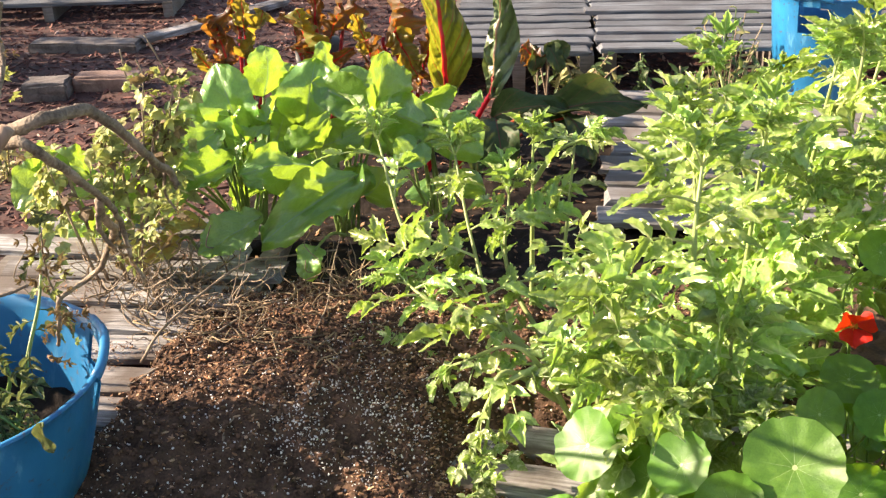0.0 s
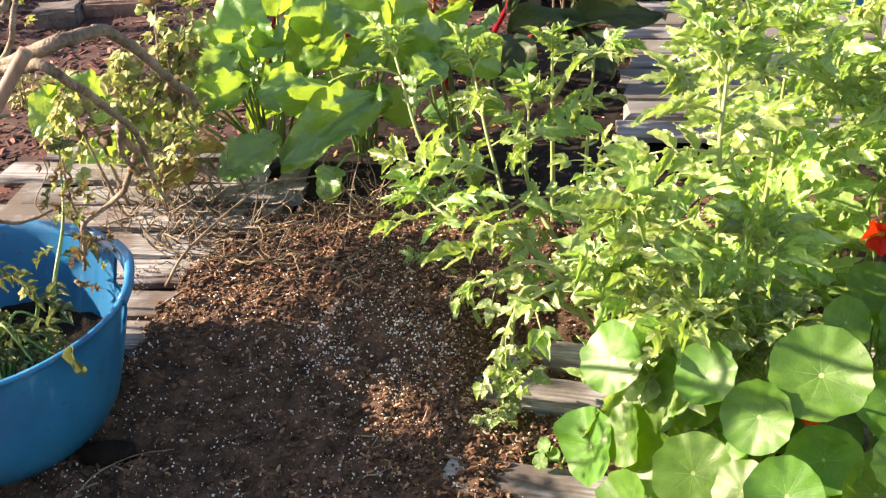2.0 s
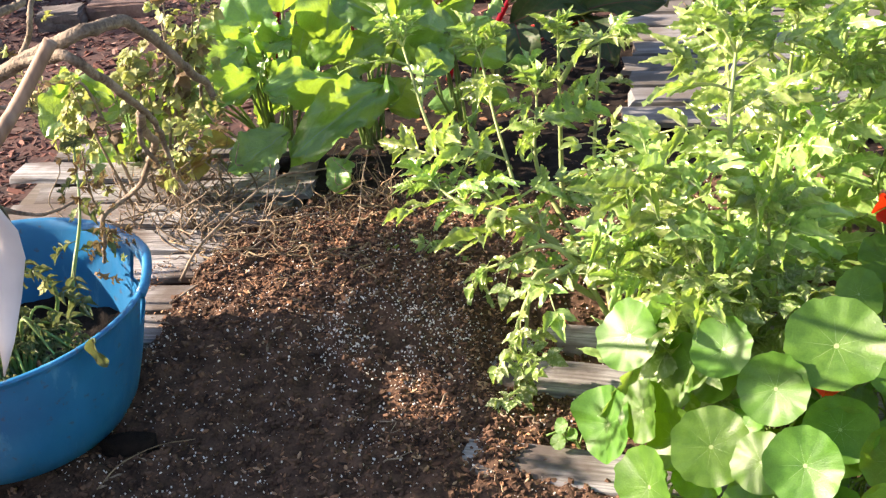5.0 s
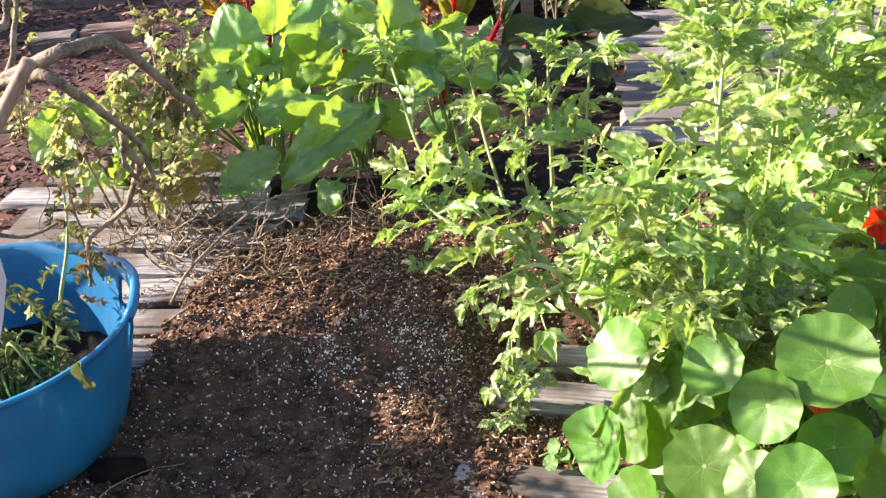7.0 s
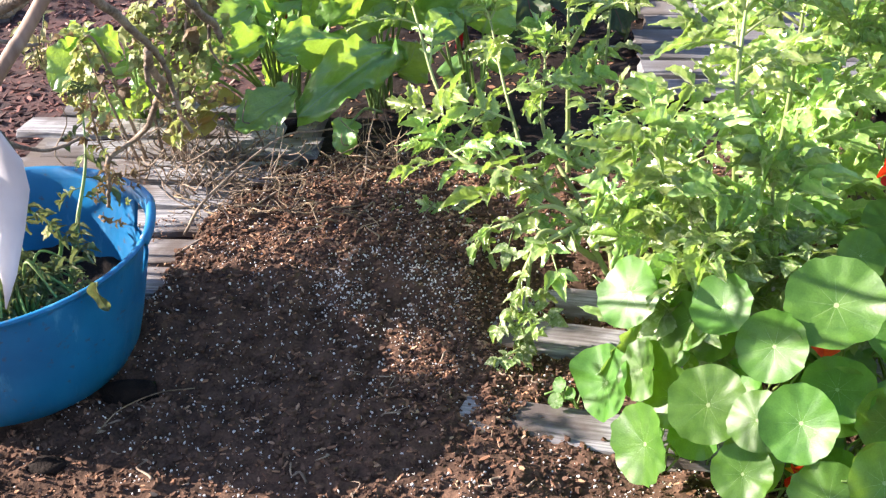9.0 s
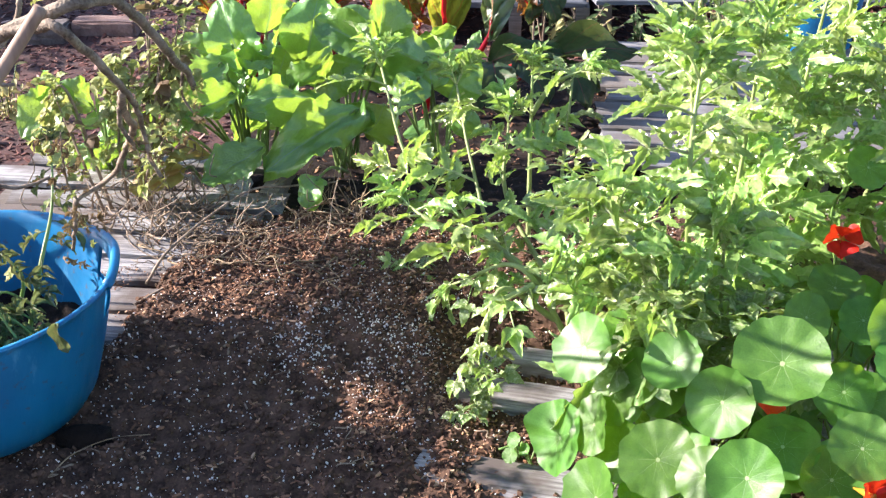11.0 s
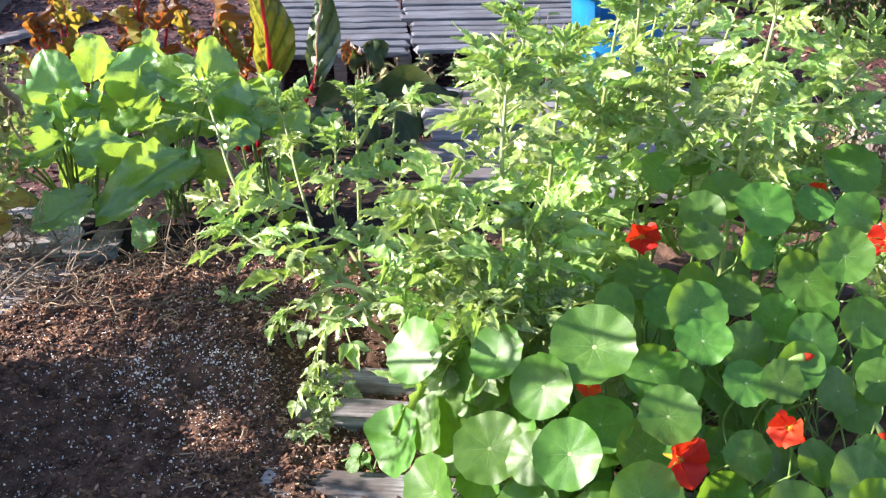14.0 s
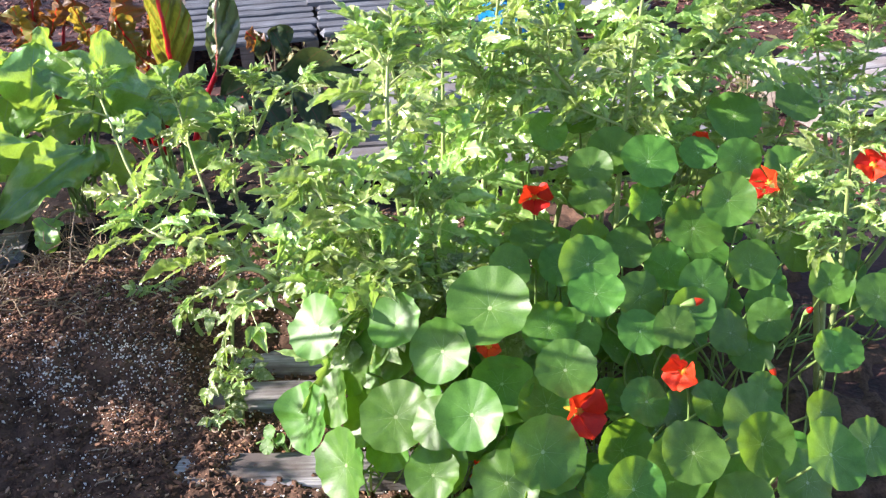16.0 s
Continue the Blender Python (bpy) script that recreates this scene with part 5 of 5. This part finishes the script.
rod("garden_stake", [(((-0.364, 0.918, 0.829), (-0.407, 0.9, 0.772), (-0.439, 0.88, 0.733), (-0.61, 0.86, 0.53), (-0.98, 0.8, 0.1), (-1.07, 0.775, -0.05)), 0.0068, 0.0078, 0.06)], M_STAKE, "brown wooden stake leaning out of the ground", "stake", "shaft", (-1.07, 0.775, -0.05))
rod("dead_bush", [
    (((-1.1, 0.9, -0.04), (-0.85, 0.94, 0.45), (-0.62, 0.96, 0.71), (-0.495, 0.985, 0.758), (-0.42, 0.975, 0.792), (-0.36, 0.967, 0.818), (-0.343, 0.99, 0.816), (-0.33, 1.025, 0.81), (-0.325, 1.04, 0.798), (-0.313, 1.074, 0.766), (-0.305, 1.108, 0.728), (-0.304, 1.16, 0.69), (-0.304, 1.188, 0.672), (-0.302, 1.2, 0.645)), 0.0092, 0.0042, 0.16),
    (((-0.43, 0.975, 0.788), (-0.385, 0.96, 0.798), (-0.37, 0.95, 0.802), (-0.356, 0.955, 0.791), (-0.35, 1.0, 0.75), (-0.347, 1.03, 0.722), (-0.346, 1.056, 0.7), (-0.348, 1.087, 0.675), (-0.351, 1.12, 0.638), (-0.354, 1.135, 0.61), (-0.352, 1.14, 0.575), (-0.345, 1.15, 0.545)), 0.0062, 0.0024, 0.16),
    (((-0.35, 1.07, 0.688), (-0.364, 1.1, 0.655), (-0.368, 1.14, 0.62), (-0.39, 1.19, 0.585), (-0.421, 1.24, 0.541), (-0.442, 1.26, 0.507), (-0.478, 1.275, 0.474), (-0.498, 1.24, 0.468), (-0.503, 1.235, 0.445), (-0.507, 1.235, 0.425), (-0.535, 1.28, 0.37)), 0.0054, 0.0026, 0.25),
    (((-0.364, 1.09, 0.66), (-0.372, 1.11, 0.63), (-0.37, 1.13, 0.6), (-0.382, 1.17, 0.575)), 0.0034, 0.002, 0.4),
    (((-0.498, 1.24, 0.468), (-0.5, 1.225, 0.5), (-0.495, 1.21, 0.54), (-0.487, 1.2, 0.585)), 0.002, 0.0011, 0.3),
    (((-0.31, 1.19, 0.67), (-0.318, 1.2, 0.64), (-0.312, 1.21, 0.61)), 0.0024, 0.0012, 0.3),
    (((-0.75, 1.0, 0.58), (-0.65, 1.1, 0.7), (-0.573, 1.15, 0.757), (-0.549, 1.2, 0.771), (-0.536, 1.25, 0.769), (-0.52, 1.25, 0.81), (-0.5, 1.25, 0.87)), 0.007, 0.0036, 0.35),
    (((-0.6, 1.12, 0.72), (-0.57, 1.2, 0.69), (-0.55, 1.25, 0.706), (-0.53, 1.25, 0.747), (-0.535, 1.3, 0.79), (-0.55, 1.32, 0.86)), 0.0046, 0.003, 0.35),
    (((-0.72, 1.0, 0.6), (-0.62, 1.05, 0.68), (-0.56, 1.1, 0.69), (-0.5, 1.12, 0.68)), 0.005, 0.002, 0.35),
    (((-0.62, 1.0, 0.66), (-0.56, 1.04, 0.6), (-0.5, 1.06, 0.57), (-0.46, 1.08, 0.575)), 0.004, 0.002, 0.4),
], M_DEADWOOD, "knobbly dead woody stems arching over a stake", "dead bush", "branch", (-1.1, 0.9, -0.04))


def dried_tufts(at, n, seed):
    """Curled dry leaves still clinging to the dead stems."""
    root = thing("dried_leaves", at, "curled brown dry leaves clinging to dead stems", "dry leaves", "dry leaf tufts")
    rnd = random.Random(seed)
    for _ in range(n):
        p = Vector((rnd.gauss(0, 0.012), rnd.gauss(0, 0.012), rnd.gauss(-0.01, 0.022)))
        w = Vector((rnd.uniform(-1, 1), rnd.uniform(-1, 1), rnd.uniform(-1, 0.4))).normalized() * rnd.uniform(0.015, 0.032)
        place("leaf", DRY[rnd.randrange(3)], root, aim(p, p + w, w.length, (rnd.uniform(-1, 1), -1, 0.5)))


DRY = [compound_leaf(random.Random(800 + k), M_DRY_LEAF if k else M_TOM_SICK, "dry_leaf", 2, 0.9, (0.17, 0.25), 0.5, (0.6, 1.4)) for k in range(3)]
for k, (p, n) in enumerate((((-0.354, 1.135, 0.61), 7), ((-0.38, 1.17, 0.578), 5), ((-0.506, 1.235, 0.43), 8), ((-0.498, 1.225, 0.5), 9), ((-0.49, 1.205, 0.555), 9), ((-0.306, 1.195, 0.65), 7), ((-0.313, 1.21, 0.615), 6), ((-0.5, 1.24, 0.46), 5), ((-0.56, 1.2, 0.74), 6), ((-0.54, 1.28, 0.78), 6))):
    dried_tufts(p, n, k)


def hanging_sheet():
    """A torn white sheet hanging from the stake, pointed at the bottom and curled at one edge."""
    at = Vector((-0.478, 0.945, 0.715))
    root = thing("white_sheet", at, "torn white plastic sheet hanging from the stake", "sheet")
    rows = ((0.0, -0.012, 0.012), (-0.05, -0.018, 0.03), (-0.09, -0.03, 0.048), (-0.13, -0.045, 0.038), (-0.18, -0.05, 0.012), (-0.23, -0.055, -0.012), (-0.275, -0.052, -0.044))
    vs, fs = [], []
    for z, l, r in rows:
        for j in range(6):
            u = j / 5
            x = 0.72 * (l + (r - l) * u) - 0.012
            vs.append((x, -0.012 * math.sin(3.1 * u) - 0.02 * u * u + 0.01 * math.sin(z * 30), z))
    for i in range(len(rows) - 1):
        for j in range(5):
            a = i * 6 + j
            fs.append((a, a + 6, a + 7, a + 1))
    ob = place("sheet", mesh_from("sheet", vs, fs, M_PAPER), root)
    solid = ob.modifiers.new("thickness", "SOLIDIFY")
    solid.thickness = 0.0008
    ring = [(0.045 * math.cos(a), 0, 0.062 * math.sin(a)) for a in [2 * math.pi * k / 24 for k in range(25)]]
    place("ring", mesh_from("ring", *tube_data(ring, [0.0055] * 25, 8), M_BLACK), root, pose(-0.062, 0.02, -0.12, 0, 0, 25), "black plastic ring")


hanging_sheet()


# ---- plants in the tub ----
TUB_LEAVES = [compound_leaf(random.Random(500 + k), M_WILT, "wilted_leaf", 3, 0.9, (0.13, 0.2), 0.3, (0.4, 1.4)) for k in range(5)]


def tub_plant(at, seed, n, reach, mat_stem, label):
    root = thing("tub_plant", at, label, "plant", "plants in the tub")
    rnd = random.Random(seed)
    lf = TUB_LEAVES
    for k in range(n):
        a = rnd.uniform(0, 6.28)
        r = reach * rnd.uniform(0.4, 1.0)
        tip = Vector((r * math.cos(a), r * math.sin(a), rnd.uniform(0.02, 0.12)))
        line = smooth_line([(0, 0, -0.01), Vector((tip.x * 0.45, tip.y * 0.45, tip.z * 1.1 + 0.03)), tip], 6)
        holder = place("stem", mesh_from("stem", *tube_data(line, [0.0032 - 0.0018 * i / len(line) for i in range(len(line))], 6), mat_stem), root)
        for j in range(4):
            p = line[int((0.45 + 0.18 * j) * (len(line) - 1)) if j < 3 else -1]
            w = Vector((rnd.uniform(-1, 1), rnd.uniform(-1, 1), rnd.uniform(-0.7, 0.3))).normalized()
            s = rnd.uniform(0.03, 0.055)
            place("leaf", rnd.choice(lf), holder, aim(p, p + w * s, s * 0.8, (0, -0.3, 1)))
    return root


tub_plant((-0.725, 1.3, 0.118), 1, 24, 0.11, M_NAST_STALK, "limp grey-green plant flopped on the tub's soil")
tub_plant((-0.88, 1.24, 0.118), 2, 8, 0.13, M_NAST_STALK, "limp grey-green plant flopped on the tub's soil")
tomato((-0.72, 1.42, 0.112), (
    ((-0.7, 1.4, 0.112), (-0.65, 1.41, 0.27), (-0.652, 1.5, 0.335), (-0.685, 1.62, 0.4)),
    ((-0.75, 1.4, 0.112), (-0.66, 1.36, 0.27), (-0.7, 1.3, 0.38)),
    ((-0.76, 1.42, 0.112), (-0.84, 1.5, 0.3), (-0.9, 1.6, 0.4)),
), "spindly yellowing tomato seedling in the blue tub", 9, (0.05, 0.075), 0.045, TUB_LEAVES + SICK_LEAVES[:2], M_MUST_STALK, 0.0042, 0.35, "yellowing plants", (0, 0, -0.4))
# out of view at left, added so that its shadow dapples the soil
tomato((-1.15, 1.74, -0.045), (
    ((-1.15, 1.74, -0.045), (-1.16, 1.72, 0.34), (-1.15, 1.7, 0.58)),
    ((-1.17, 1.76, -0.045), (-1.18, 1.8, 0.34), (-1.16, 1.8, 0.57)),
    ((-1.18, 1.72, -0.045), (-1.24, 1.66, 0.36), (-1.25, 1.64, 0.6)),
    ((-1.14, 1.76, -0.045), (-1.2, 1.86, 0.38), (-1.22, 1.9, 0.6)),
), "unseen tomato plant on mulch, added to shade the soil", 20, (0.1, 0.14), 0.03, start=0.8)
leafy("hanging_leaf", (-0.66, 1.28, 0.115), ((-0.560, 1.229, 0.268, -0.541, 1.209, 0.234, 0.016),), "limp green leaf hanging over the tub's rim", "leaf", 3, [big_leaf(random.Random(77), M_WILT, "limp_leaf", 0.02, 0.3, 0.3, 0.15)], M_MUST_STALK, (0.3, -0.9, 0.3), stalk=0.0016)


# ---- dry stalks, roots and twigs ----
def straws(name, n, place_at, length, mat, seed, label, up, curl=0.13):
    rnd = random.Random(seed)
    pieces = []
    for _ in range(n):
        p = Vector(place_at(rnd))
        w = Vector((rnd.uniform(-1, 1), rnd.uniform(-1, 1), up * rnd.uniform(0.5, 1.5))).normalized() * rnd.uniform(*length)
        q = p + w
        q.z = max(q.z, p.z + 0.003)
        bends = [Vector((rnd.gauss(0, 1), rnd.gauss(0, 1), rnd.uniform(-0.4, 0.9))) * w.length * curl for _ in range(3)]
        knees = [p.lerp(q, u) + b for u, b in zip((0.25, 0.5, 0.75), bends)]
        for v in knees:
            v.z = max(v.z, p.z - 0.002)
        line = smooth_line([p, *knees, q], 3)
        r = rnd.uniform(0.0007, 0.0021)
        pieces.append(tube_data(line, [r * (1.2 - 0.7 * i / len(line)) for i in range(len(line))], 5))
    v, f = join(pieces)
    return tagged(new(name, mesh_from(name, v, f, mat)), label, "dry stems", kind="stuff")


def near(x, y, sx, sy, z=0.03):
    return lambda rnd: (rnd.gauss(x, sx), rnd.gauss(y, sy), z)


straws("dry_stalks", 85, near(-0.66, 2.03, 0.09, 0.06, 0.04), (0.06, 0.22), M_TWIG, 1, "tangle of thin dry pale stalks on the boards", 1.0)
straws("dry_stalks", 55, near(-0.53, 1.93, 0.07, 0.06, 0.04), (0.05, 0.16), M_TWIG, 2, "tangle of thin dry stalks lying on soil", 0.35)
straws("dry_roots", 46, near(-0.22, 2.0, 0.06, 0.03, 0.03), (0.06, 0.18), M_STEM_WOOD, 3, "dry brown roots hanging at the soil's edge", 1.2)
straws("dry_roots", 70, lambda r: (lambda x, y: (x, y, soil_height(x, y) + 0.004))(r.gauss(-0.36, 0.13), r.gauss(1.86, 0.1)), (0.04, 0.13), M_STEM_WOOD, 8, "thin brown rootlets strewn over the soil", 0.25)
straws("dry_straws", 34, lambda r: (lambda x, y: (x, y, soil_height(x, y) + 0.003))(r.uniform(-0.6, 0.1), r.uniform(1.0, 1.9)), (0.015, 0.05), M_TWIG, 4, "scattered dry straws and rootlets on the soil", 0.08)
rod("twig", [(((-0.6, 1.74, 0.045), (-0.554, 1.8, 0.1), (-0.442, 1.98, 0.135), (-0.36, 2.05, 0.12), (-0.26, 2.12, 0.1)), 0.0032, 0.0018, 0.2),
             (((-0.47, 1.9, 0.05), (-0.45, 1.95, 0.11), (-0.44, 1.99, 0.17)), 0.0018, 0.001, 0.2), (((-0.47, 1.88, 0.05), (-0.44, 1.94, 0.1), (-0.425, 1.98, 0.16)), 0.0018, 0.001, 0.2)],
    M_TWIG, "long thin dry twig arching over the soil", "twig", "shoot", (-0.6, 1.74, 0.045))
rod("twig", [(((-0.6, 1.66, 0.045), (-0.5, 1.78, 0.06), (-0.4, 1.9, 0.075), (-0.33, 1.98, 0.06)), 0.003, 0.0015, 0.3)], M_TWIG, "dry brown twig lying on the soil", "twig", "shoot")
rod("twig", [(((-0.26, 1.62, 0.035), (-0.27, 1.75, 0.07), (-0.25, 1.88, 0.09), (-0.25, 1.97, 0.12), (-0.23, 2.0, 0.19)), 0.0015, 0.001, 0.3)], M_TWIG, "dry brown vine reaching up behind the soil", "twig", "shoot")
rod("twig", [(((-0.6, 1.18, 0.02), (-0.57, 1.22, 0.035), (-0.52, 1.26, 0.035), (-0.47, 1.29, 0.02)), 0.0011, 0.0007, 0.3)], M_STEM_WOOD, "thin pale twig lying beside the tub", "twig", "shoot")


rod("twig", [(((-0.66, 2.2, 0.03), (-0.66, 2.22, 0.25), (-0.6, 2.25, 0.43), (-0.629, 2.25, 0.486), (-0.662, 2.25, 0.56)), 0.003, 0.0015, 0.3),
             (((-0.7, 2.2, 0.03), (-0.69, 2.24, 0.37), (-0.694, 2.25, 0.435), (-0.715, 2.25, 0.461), (-0.721, 2.25, 0.528)), 0.003, 0.0015, 0.3),
             (((-0.694, 2.25, 0.44), (-0.68, 2.25, 0.47), (-0.689, 2.25, 0.506)), 0.0022, 0.0014, 0.3)],
    M_TWIG, "bare dry grey twigs standing among yellowing leaves", "twig", "shoot", (-0.66, 2.2, 0.03))


# ---- young shoots on the soil ----
tomato((-0.1, 1.79, 0.02), (
    ((-0.1, 1.79, 0.02), (-0.13, 1.8, 0.055), (-0.155, 1.81, 0.06)),
    ((-0.1, 1.79, 0.02), (-0.075, 1.77, 0.07), (-0.06, 1.75, 0.05)),
), "small dark green tomato seedling on the soil", 35, (0.05, 0.075), 0.03, radius=0.003, start=0.4, group="seedlings")
tomato((0.08, 1.39, -0.01), (
    ((0.08, 1.39, -0.01), (0.085, 1.4, 0.05), (0.075, 1.385, 0.09)),
    ((0.08, 1.39, -0.01), (0.06, 1.375, 0.025), (0.04, 1.36, 0.02)),
), "sunlit tomato sprout rising from bare boards", 36, (0.045, 0.07), 0.024, TOM_OVAL, radius=0.003, start=0.4, group="seedlings")
nasturtium((0.13, 1.26, -0.01), ((0.125, 1.275, 0.03, 0.013), (0.142, 1.262, 0.022, 0.011), (0.118, 1.25, 0.02, 0.014)), "tiny round nasturtium leaves over a board", 10, (-0.2, -0.5, 0.7))


def clod(at, size, seed):
    """A lump of dark wet soil."""
    bm = bmesh.new()
    bmesh.ops.create_icosphere(bm, subdivisions=3, radius=1.0)
    for v in bm.verts:
        v.co *= 1 + 0.35 * noise.noise(v.co * 1.6 + Vector((seed, 0, 0))) + 0.12 * noise.noise(v.co * 6)
        v.co = Vector((v.co.x * size[0], v.co.y * size[1], v.co.z * size[2]))
    me = bpy.data.meshes.new("soil_clod")
    bm.to_mesh(me)
    bm.free()
    me.materials.append(M_SOIL_WET_SHADE)
    me.shade_smooth()
    tagged(place("soil_clod", me, None, pose(*at)), "dark wet lump of soil beside the tub", "clod", "soil clods")


clod((-0.585, 1.29, 0.012), (0.05, 0.022, 0.02), 1)
clod((-0.66, 1.12, 0.006), (0.03, 0.02, 0.014), 4)

leafy("chard_plant", (0.27, 3.42, -0.03), ((0.24, 3.4, 0.15, 0.19, 3.38, 0.2, 0.07), (0.28, 3.4, 0.17, 0.34, 3.38, 0.2, 0.07), (0.27, 3.39, 0.2, 0.31, 3.36, 0.12, 0.06), (0.23, 3.4, 0.19, 0.22, 3.36, 0.11, 0.05)),
      "wilted dark bronze chard leaves before the deck", "chard", 8, CHARD_DARK + CHARD_RED[2:3], M_TWIG, (0.2, -0.9, 0.4), "chard plants", 0.003, 0.5)


# ---- small herbs at the back ----
def herb(at, seed, n, height, spread, mats, label):
    root = thing("herb_plant", at, label, "herb", "small herbs")
    rnd = random.Random(seed)
    mesh = [mesh_from("herb_leaf", *blade(5, 2, lambda s, u: 0.22 * math.sin(math.pi * (0.08 + 0.9 * s)), lambda u, s: 0.1 * abs(u) - 0.35 * s * s), m) for m in mats]
    for k in range(n):
        a, r = rnd.uniform(0, 6.28), spread * rnd.random() ** 0.5
        tip = Vector((r * math.cos(a), r * math.sin(a), height * rnd.uniform(0.5, 1.1)))
        line = smooth_line([(tip.x * 0.3, tip.y * 0.3, 0), tip * 0.6, tip], 4)
        holder = place("stem", mesh_from("herb_stem", *tube_data(line, [0.002] * len(line), 5), M_HERB if k % 2 else M_TWIG), root)
        for j in range(9):
            p = line[1 + (j * 7) % (len(line) - 1)]
            w = Vector((rnd.uniform(-1, 1), rnd.uniform(-1, 1), rnd.uniform(-0.8, 0.6))).normalized() * rnd.uniform(0.02, 0.045)
            place("leaf", rnd.choice(mesh), holder, aim(p, p + w, w.length, (0, -0.4, 1)))
    return root


herb((0.4, 3.56, GROUND), 1, 30, 0.14, 0.17, [M_HERB_PALE, M_HERB_PALE, M_HERB], "low pale yellow-green herb on bare soil")
herb((0.66, 3.0, 0.02), 2, 24, 0.18, 0.09, [M_HERB], "dark bushy herb growing between pale boards")
herb((0.6, 3.5, GROUND), 3, 5, 0.16, 0.03, [M_HERB], "dark small herb by the pallet's front block")
herb((0.86, 3.42, GROUND), 4, 18, 0.3, 0.12, [M_HERB_PALE, M_HERB], "tall pale herb beside the blue tub")
herb((-0.88, 3.1, GROUND), 5, 10, 0.16, 0.1, [M_HERB], "dark low herb on the mulch")
herb((1.7, 2.75, 0.0), 6, 16, 0.2, 0.16, [M_HERB_PALE, M_HERB], "pale herb on bleached boards")
herb((-1.35, 2.9, GROUND), 7, 8, 0.14, 0.1, [M_HERB_PALE], "low dry herb on the mulch")


def pot(at, r, h, tilt, mat, label):
    prof = [(0.01, 0.004), (r * 0.78, 0.0), (r * 0.98, h * 0.9), (r * 1.04, h * 0.9), (r * 1.05, h), (r * 0.97, h), (r * 0.9, h * 0.8), (r * 0.72, 0.03), (0.01, 0.03)]
    ob = place("plant_pot", mesh_from("plant_pot", *ring_wall(prof, 40), mat), None, pose(*at, *tilt))
    return tagged(ob, label, "pot", "plant pots")


pot((-0.5, 4.0, GROUND + 0.06), 0.07, 0.15, (0, 84, 200), M_BLACK, "black plastic nursery pot lying on mulch")
pot((-2.0, 4.0, GROUND), 0.14, 0.24, (0, 0, 0), M_GREYPOT, "grey round pot on the mulch")


# ---- dark shrubs behind the beds, and unseen ones at left for shade ----
def shrub(at, seed, r, h, label):
    root = thing("shrub", at, label, "shrub", "shrubs")
    rnd = random.Random(seed)
    for k in range(5):
        a = rnd.uniform(0, 6.28)
        line = smooth_line([(0.1 * math.cos(a), 0.1 * math.sin(a), -0.02), (r * 0.4 * math.cos(a), r * 0.4 * math.sin(a), h * 0.45), (r * 0.7 * math.cos(a), r * 0.7 * math.sin(a), h * 0.9)], 5)
        place("limb", mesh_from("limb", *tube_data(line, [0.022 - 0.014 * i / len(line) for i in range(len(line))], 7), M_STEM_WOOD), root)
    pieces = []
    lv = blade(4, 2, lambda s, u: 0.24 * math.sin(math.pi * (0.06 + 0.9 * s)), lambda u, s: 0.12 * abs(u) - 0.2 * s * s)
    for _ in range(2600):
        d = Vector((rnd.gauss(0, 1), rnd.gauss(0, 1), rnd.gauss(0, 1))).normalized() * rnd.uniform(0.55, 1.0) ** 0.6
        p = Vector((d.x * r, d.y * r, h * 0.55 + d.z * h * 0.5))
        if p.z < 0.06 or noise.noise(p * 5 + Vector((seed, 0, 0))) < -0.18:
            continue
        w = (d + Vector((rnd.uniform(-1, 1), rnd.uniform(-1, 1), rnd.uniform(-1, 1)))).normalized() * rnd.uniform(0.03, 0.06)
        m = aim(p, p + w, w.length, (rnd.uniform(-1, 1), rnd.uniform(-1, 1), 1))
        pieces.append(([m @ Vector(q) for q in lv[0]], lv[1]))
    v, f = join(pieces)
    place("crown", mesh_from("crown", v, f, M_HEDGE), root, label="dense dark green foliage")


# the last three stand out of view, added to shade the far left mulch
for k, (x, y, r, h) in enumerate(((2.0, 4.95, 0.42, 0.8), (2.7, 4.7, 0.45, 0.9), (1.4, 5.5, 0.45, 0.8), (3.35, 4.3, 0.5, 0.9), (2.35, 4.15, 0.42, 0.75), (2.95, 3.95, 0.45, 0.8), (-3.6, 4.1, 0.55, 1.5), (-3.5, 4.9, 0.55, 1.55), (-3.7, 5.7, 0.55, 1.5))):
    shrub((x, y, GROUND), k + 1, r, h, "dark green shrub behind the beds, or unseen at left for shade")
# never in view: added to shade the front soil and the right-hand nasturtiums
shrub((-1.6, 0.68, GROUND), 21, 0.32, 1.42, "unseen shrub left of the stake, added for shade")
